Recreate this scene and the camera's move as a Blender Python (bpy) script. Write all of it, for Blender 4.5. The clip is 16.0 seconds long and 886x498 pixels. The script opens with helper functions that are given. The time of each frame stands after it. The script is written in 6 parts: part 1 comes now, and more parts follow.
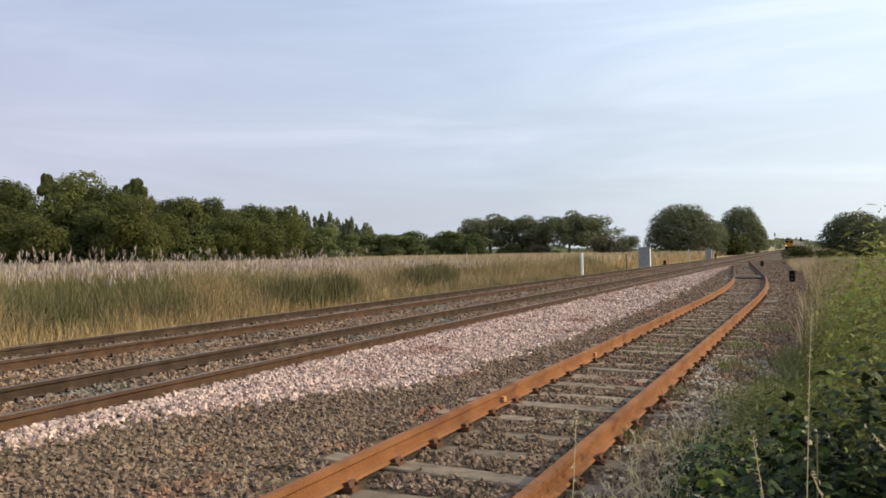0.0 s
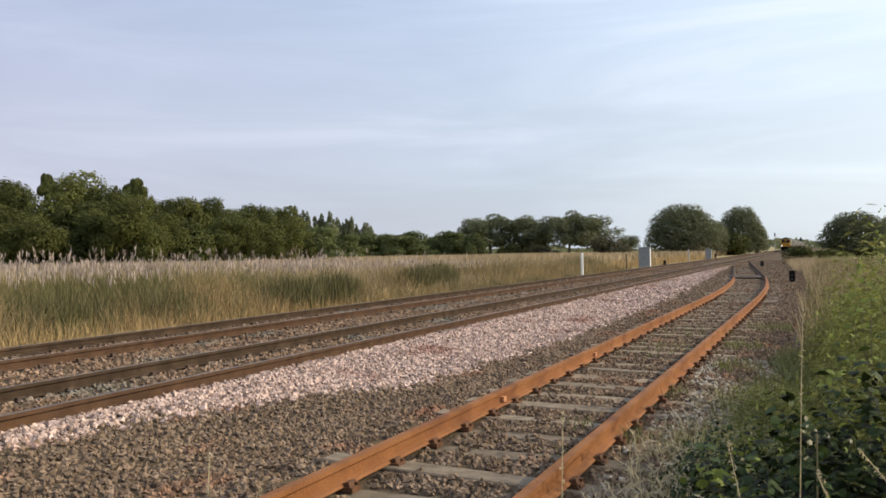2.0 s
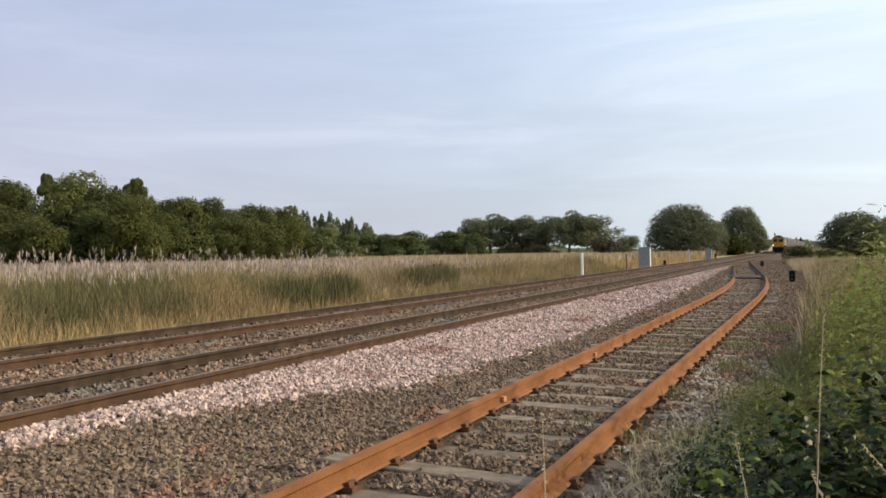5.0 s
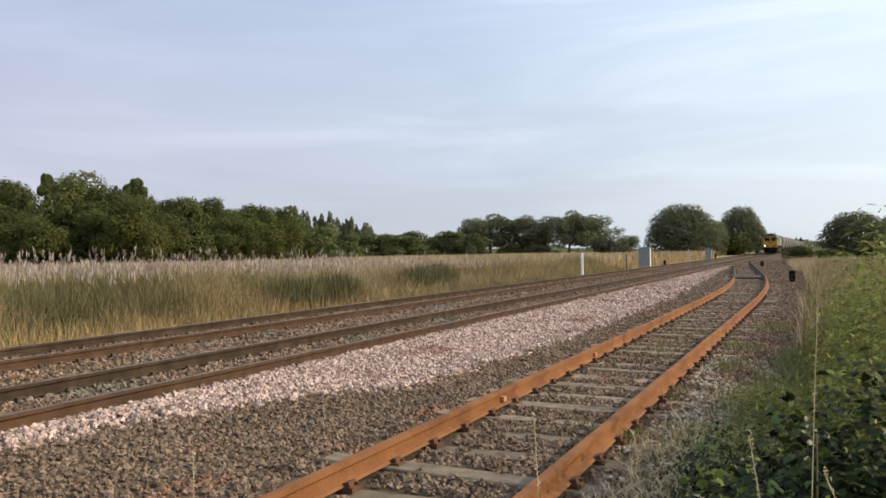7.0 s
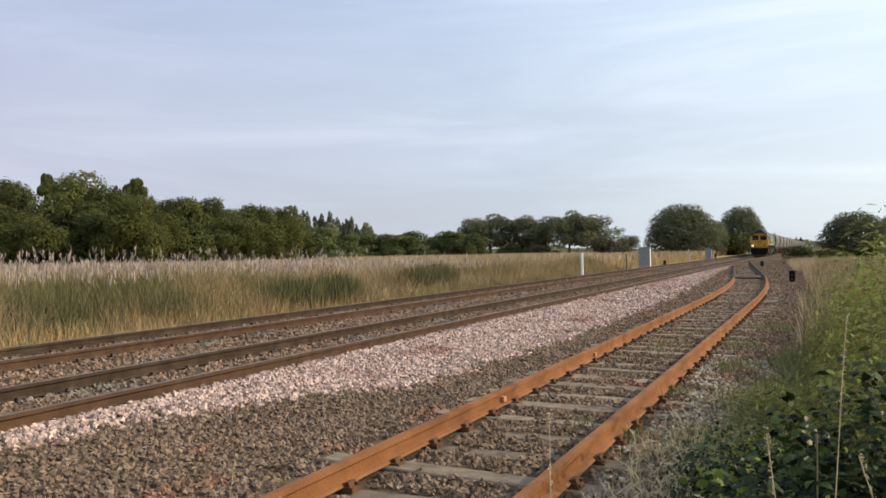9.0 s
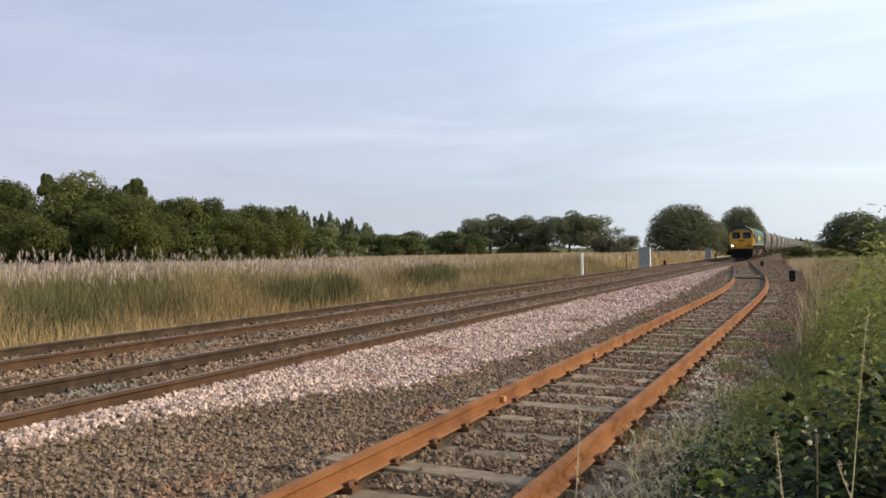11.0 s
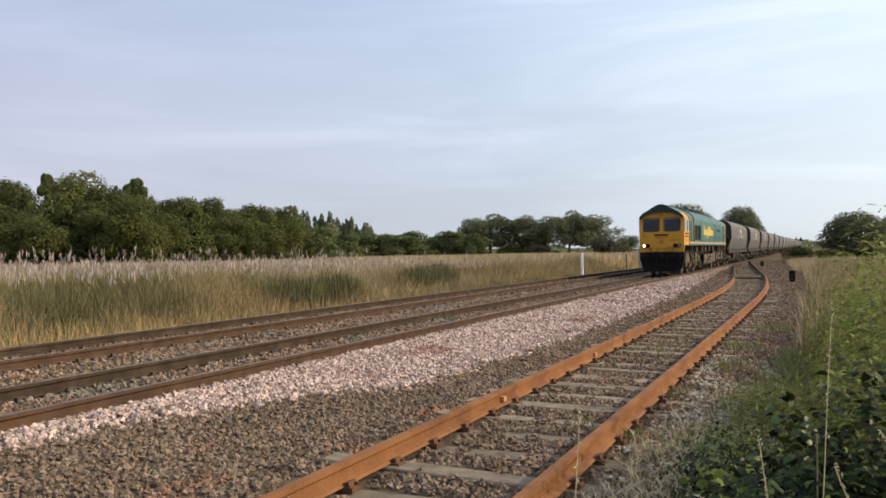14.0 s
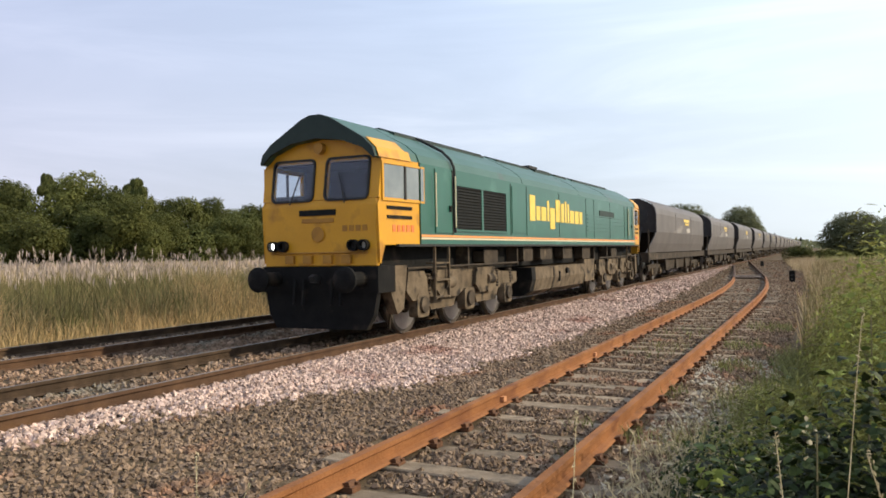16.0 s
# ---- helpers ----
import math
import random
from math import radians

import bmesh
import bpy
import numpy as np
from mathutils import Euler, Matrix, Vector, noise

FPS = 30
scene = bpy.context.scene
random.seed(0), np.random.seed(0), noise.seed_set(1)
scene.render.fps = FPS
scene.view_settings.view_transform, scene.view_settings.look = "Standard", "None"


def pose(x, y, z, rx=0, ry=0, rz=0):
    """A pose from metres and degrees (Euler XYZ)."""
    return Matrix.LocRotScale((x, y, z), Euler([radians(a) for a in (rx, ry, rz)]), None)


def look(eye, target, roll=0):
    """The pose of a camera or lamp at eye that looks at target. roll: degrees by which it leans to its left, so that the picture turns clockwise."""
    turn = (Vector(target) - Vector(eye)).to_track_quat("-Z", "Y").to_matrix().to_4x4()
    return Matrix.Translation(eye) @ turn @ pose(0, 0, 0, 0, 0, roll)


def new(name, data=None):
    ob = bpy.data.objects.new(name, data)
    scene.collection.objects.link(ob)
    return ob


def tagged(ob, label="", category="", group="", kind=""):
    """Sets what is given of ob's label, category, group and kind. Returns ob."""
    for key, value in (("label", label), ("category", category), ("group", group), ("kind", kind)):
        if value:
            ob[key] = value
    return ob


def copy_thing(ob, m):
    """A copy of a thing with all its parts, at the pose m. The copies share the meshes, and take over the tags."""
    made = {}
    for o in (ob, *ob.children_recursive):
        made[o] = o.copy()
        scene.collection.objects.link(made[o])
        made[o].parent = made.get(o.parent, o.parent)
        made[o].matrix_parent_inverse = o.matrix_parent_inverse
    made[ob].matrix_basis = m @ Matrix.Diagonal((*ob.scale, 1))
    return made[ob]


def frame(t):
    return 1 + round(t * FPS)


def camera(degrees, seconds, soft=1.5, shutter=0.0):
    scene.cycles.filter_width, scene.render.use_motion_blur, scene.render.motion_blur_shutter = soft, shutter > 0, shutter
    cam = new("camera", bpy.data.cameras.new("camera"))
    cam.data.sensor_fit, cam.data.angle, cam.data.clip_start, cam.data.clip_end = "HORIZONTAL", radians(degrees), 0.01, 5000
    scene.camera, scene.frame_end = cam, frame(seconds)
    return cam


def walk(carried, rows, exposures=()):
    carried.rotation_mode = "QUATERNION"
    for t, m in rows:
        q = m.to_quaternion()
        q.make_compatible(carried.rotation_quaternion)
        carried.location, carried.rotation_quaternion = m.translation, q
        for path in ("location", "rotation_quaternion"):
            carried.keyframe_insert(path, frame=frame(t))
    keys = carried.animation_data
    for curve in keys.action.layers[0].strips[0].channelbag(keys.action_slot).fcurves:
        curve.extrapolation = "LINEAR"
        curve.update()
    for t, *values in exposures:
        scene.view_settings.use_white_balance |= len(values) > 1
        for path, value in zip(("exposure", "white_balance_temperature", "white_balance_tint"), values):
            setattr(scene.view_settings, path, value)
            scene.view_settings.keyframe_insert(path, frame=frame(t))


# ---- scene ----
# A locomotive hauls a coal train past a rusty siding; the camera stands on a tripod beside it.
SECONDS = 16.0
cam = camera(59.06, SECONDS, soft=1.7)
EYE = Vector((0.0, 0.0, 1.475))
YAW, TILT = radians(25.685), radians(0.2355)
AIM = EYE + Vector((-math.sin(YAW) * math.cos(TILT), math.cos(YAW) * math.cos(TILT), math.sin(TILT)))
STAND = look(EYE, AIM, -1.05)
walk(cam, [(0.0, STAND), (SECONDS, STAND)], [(0.0, -0.16), (14.0, -0.16), (15.0, -0.15), (15.5, -0.12), (16.0, 0.03)])

# ---- world, sun, exposure ----
SUN_AZ, SUN_EL = radians(66), radians(30)      # from +Y towards +X
world = bpy.data.worlds.new("sky")
scene.world = world
world.use_nodes = True
wn, wl = world.node_tree.nodes, world.node_tree.links
sky = wn.new("ShaderNodeTexSky")
sky.sky_type, sky.sun_disc = "NISHITA", False
sky.sun_elevation, sky.sun_rotation = SUN_EL, SUN_AZ
sky.air_density, sky.dust_density, sky.ozone_density = 1.0, 3.5, 3.0
coord = wn.new("ShaderNodeTexCoord")
stretch = wn.new("ShaderNodeMapping")
stretch.inputs["Rotation"].default_value = (0.0, 0.0, radians(-20))
stretch.inputs["Scale"].default_value = (0.7, 1.6, 7.0)
wl.new(coord.outputs["Generated"], stretch.inputs["Vector"])
cirrus = wn.new("ShaderNodeTexNoise")
cirrus.inputs["Scale"].default_value, cirrus.inputs["Detail"].default_value = 1.7, 7.0
cirrus.inputs["Roughness"].default_value, cirrus.inputs["Distortion"].default_value = 0.55, 0.6
wl.new(stretch.outputs["Vector"], cirrus.inputs["Vector"])
veil = wn.new("ShaderNodeMapRange")
veil.inputs["From Min"].default_value, veil.inputs["From Max"].default_value = 0.42, 0.80
veil.inputs["To Min"].default_value, veil.inputs["To Max"].default_value = 0.74, 1.0
wl.new(cirrus.outputs["Fac"], veil.inputs["Value"])
mixed = wn.new("ShaderNodeMix")
mixed.data_type = "RGBA"
# haze brightens towards the sun's side of the sky
sunward = wn.new("ShaderNodeVectorMath")
sunward.operation = "DOT_PRODUCT"
sunward.inputs[1].default_value = (math.sin(SUN_AZ) * math.cos(SUN_EL), math.cos(SUN_AZ) * math.cos(SUN_EL), math.sin(SUN_EL))
wl.new(coord.outputs["Generated"], sunward.inputs[0])
haze = wn.new("ShaderNodeValToRGB")
haze.color_ramp.elements[0].position, haze.color_ramp.elements[0].color = 0.0, (0.61, 0.625, 0.745, 1)
haze.color_ramp.elements[1].position, haze.color_ramp.elements[1].color = 1.0, (0.97, 1.08, 1.13, 1)
clear = haze.color_ramp.elements.new(0.55)
clear.color = (0.680, 0.760, 0.865, 1)
side = wn.new("ShaderNodeMapRange")
side.inputs["From Min"].default_value, side.inputs["From Max"].default_value = -0.45, 0.55
wl.new(sunward.outputs["Value"], side.inputs["Value"])
wl.new(side.outputs["Result"], haze.inputs["Fac"])
lift = wn.new("ShaderNodeVectorMath")
lift.operation = "SCALE"
lift.inputs["Scale"].default_value = 10.0
wl.new(haze.outputs["Color"], lift.inputs[0])
height = wn.new("ShaderNodeSeparateXYZ")
wl.new(coord.outputs["Generated"], height.inputs["Vector"])
deeper = wn.new("ShaderNodeValToRGB")
deeper.color_ramp.elements[0].position, deeper.color_ramp.elements[0].color = 0.0, (1.03, 1.01, 0.99, 1)
deeper.color_ramp.elements[1].position, deeper.color_ramp.elements[1].color = 0.38, (0.86, 0.92, 1.07, 1)
wl.new(height.outputs["Z"], deeper.inputs["Fac"])
tint = wn.new("ShaderNodeVectorMath")
tint.operation = "MULTIPLY"
wl.new(lift.outputs["Vector"], tint.inputs[0])
wl.new(deeper.outputs["Color"], tint.inputs[1])
wl.new(tint.outputs["Vector"], mixed.inputs["B"])
wl.new(veil.outputs["Result"], mixed.inputs["Factor"])
wl.new(sky.outputs["Color"], mixed.inputs["A"])
# thin bright streaks of cirrus
wisp = wn.new("ShaderNodeMapRange")
wisp.inputs["From Min"].default_value, wisp.inputs["From Max"].default_value, wisp.inputs["To Max"].default_value = 0.54, 0.80, 0.6
wl.new(cirrus.outputs["Fac"], wisp.inputs["Value"])
streaks = wn.new("ShaderNodeMix")
streaks.data_type = "RGBA"
streaks.inputs["B"].default_value = (8.6, 9.0, 9.7, 1)
sunny = wn.new("ShaderNodeMath")
sunny.operation = "MULTIPLY"
wl.new(wisp.outputs["Result"], sunny.inputs[0])
wl.new(side.outputs["Result"], sunny.inputs[1])
wl.new(sunny.outputs["Value"], streaks.inputs["Factor"])
wl.new(mixed.outputs["Result"], streaks.inputs["A"])
wl.new(streaks.outputs["Result"], wn["Background"].inputs["Color"])
wn["Background"].inputs["Strength"].default_value = 0.12
sun = new("sun", bpy.data.lights.new("sun", "SUN"))
sun.data.energy, sun.data.angle, sun.data.color = 5.0, radians(0.6), (1.0, 0.86, 0.63)
SUN_DIR = Vector((math.sin(SUN_AZ) * math.cos(SUN_EL), math.cos(SUN_AZ) * math.cos(SUN_EL), math.sin(SUN_EL)))
sun.matrix_world = look(SUN_DIR * 80, (0, 0, 0))


# ---- materials ----
def material(name, dark, light, scale=6.0, rough=0.8, metal=0.0, bump=0.2, fine=60.0, each=0.0, island=0.0,
             stain=None, stain_at=0.58, stain_scale=1.2, through_leaf=0.0, place="Object", spec=0.4):
    """Two-scale noise between two colours, a third colour in patches, and fine relief."""
    m = bpy.data.materials.new(name)
    m.use_nodes = True
    n, l = m.node_tree.nodes, m.node_tree.links
    b = n["Principled BSDF"]
    b.inputs["Roughness"].default_value, b.inputs["Metallic"].default_value = rough, metal
    b.inputs["Specular IOR Level"].default_value = spec
    tc = n.new("ShaderNodeTexCoord")
    geo = n.new("ShaderNodeNewGeometry")
    at = geo.outputs["Position"] if place == "World" else tc.outputs["Object"]

    def noise_of(s, detail=4.0):
        t = n.new("ShaderNodeTexNoise")
        t.inputs["Scale"].default_value, t.inputs["Detail"].default_value = s, detail
        l.new(at, t.inputs["Vector"])
        return t.outputs["Fac"]

    def spread(v, lo, hi):
        r = n.new("ShaderNodeMapRange")
        r.inputs["From Min"].default_value, r.inputs["From Max"].default_value = lo, hi
        l.new(v, r.inputs["Value"])
        return r.outputs["Result"]

    def mix(f, a, c):
        x = n.new("ShaderNodeMix")
        x.data_type = "RGBA"
        for k, v in (("Factor", f), ("A", a), ("B", c)):
            if isinstance(v, (tuple, float)):
                x.inputs[k].default_value = v if k == "Factor" else (*v, 1.0)
            else:
                l.new(v, x.inputs[k])
        return x.outputs["Result"]

    coarse, grain = noise_of(scale), noise_of(fine, 6.0)
    add = n.new("ShaderNodeMath")
    add.operation = "MULTIPLY_ADD"
    add.inputs[1].default_value = 0.45
    l.new(grain, add.inputs[0])
    l.new(coarse, add.inputs[2])
    colour = mix(spread(add.outputs["Value"], 0.45, 1.0), dark, light)
    if stain:
        colour = mix(spread(noise_of(stain_scale, 5.0), stain_at, stain_at + 0.12), colour, stain)
    for source, amount in (("thing", each), ("piece", island)):
        if not amount:
            continue
        rnd = n.new("ShaderNodeObjectInfo").outputs["Random"] if source == "thing" else geo.outputs["Random Per Island"]
        hsv = n.new("ShaderNodeHueSaturation")
        r = n.new("ShaderNodeMapRange")
        r.inputs["To Min"].default_value, r.inputs["To Max"].default_value = 1 - amount, 1 + amount
        l.new(rnd, r.inputs["Value"])
        l.new(r.outputs["Result"], hsv.inputs["Value"])
        l.new(colour, hsv.inputs["Color"])
        colour = hsv.outputs["Color"]
    l.new(colour, b.inputs["Base Color"])
    if bump:
        bp = n.new("ShaderNodeBump")
        bp.inputs["Strength"].default_value, bp.inputs["Distance"].default_value = bump, 0.02
        l.new(grain, bp.inputs["Height"])
        l.new(bp.outputs["Normal"], b.inputs["Normal"])
    if through_leaf:
        tr, mx = n.new("ShaderNodeBsdfTranslucent"), n.new("ShaderNodeMixShader")
        mx.inputs["Fac"].default_value = through_leaf
        l.new(colour, tr.inputs["Color"])
        l.new(b.outputs["BSDF"], mx.inputs[1])
        l.new(tr.outputs["BSDF"], mx.inputs[2])
        l.new(mx.outputs["Shader"], n["Material Output"].inputs["Surface"])
    return m


def glow(name, colour, strength):
    m = bpy.data.materials.new(name)
    m.use_nodes = True
    b = m.node_tree.nodes["Principled BSDF"]
    b.inputs["Emission Color"].default_value, b.inputs["Emission Strength"].default_value = (*colour, 1), strength
    return m



def clear_glass(name, tint):
    """A tinted pane: what lies behind shows through, with a mirror sheen by angle."""
    m = bpy.data.materials.new(name)
    m.use_nodes = True
    n, l = m.node_tree.nodes, m.node_tree.links
    n.remove(n["Principled BSDF"])
    a, b, x = n.new("ShaderNodeBsdfTransparent"), n.new("ShaderNodeBsdfGlossy"), n.new("ShaderNodeMixShader")
    a.inputs["Color"].default_value = (*tint, 1)
    b.inputs["Roughness"].default_value = 0.04
    slant, sheen = n.new("ShaderNodeLayerWeight"), n.new("ShaderNodeMapRange")
    slant.inputs["Blend"].default_value = 0.35
    sheen.inputs["To Min"].default_value, sheen.inputs["To Max"].default_value = 0.02, 0.30
    l.new(slant.outputs["Facing"], sheen.inputs["Value"])
    l.new(sheen.outputs["Result"], x.inputs["Fac"])
    l.new(a.outputs["BSDF"], x.inputs[1])
    l.new(b.outputs["BSDF"], x.inputs[2])
    l.new(x.outputs["Shader"], n["Material Output"].inputs["Surface"])
    return m


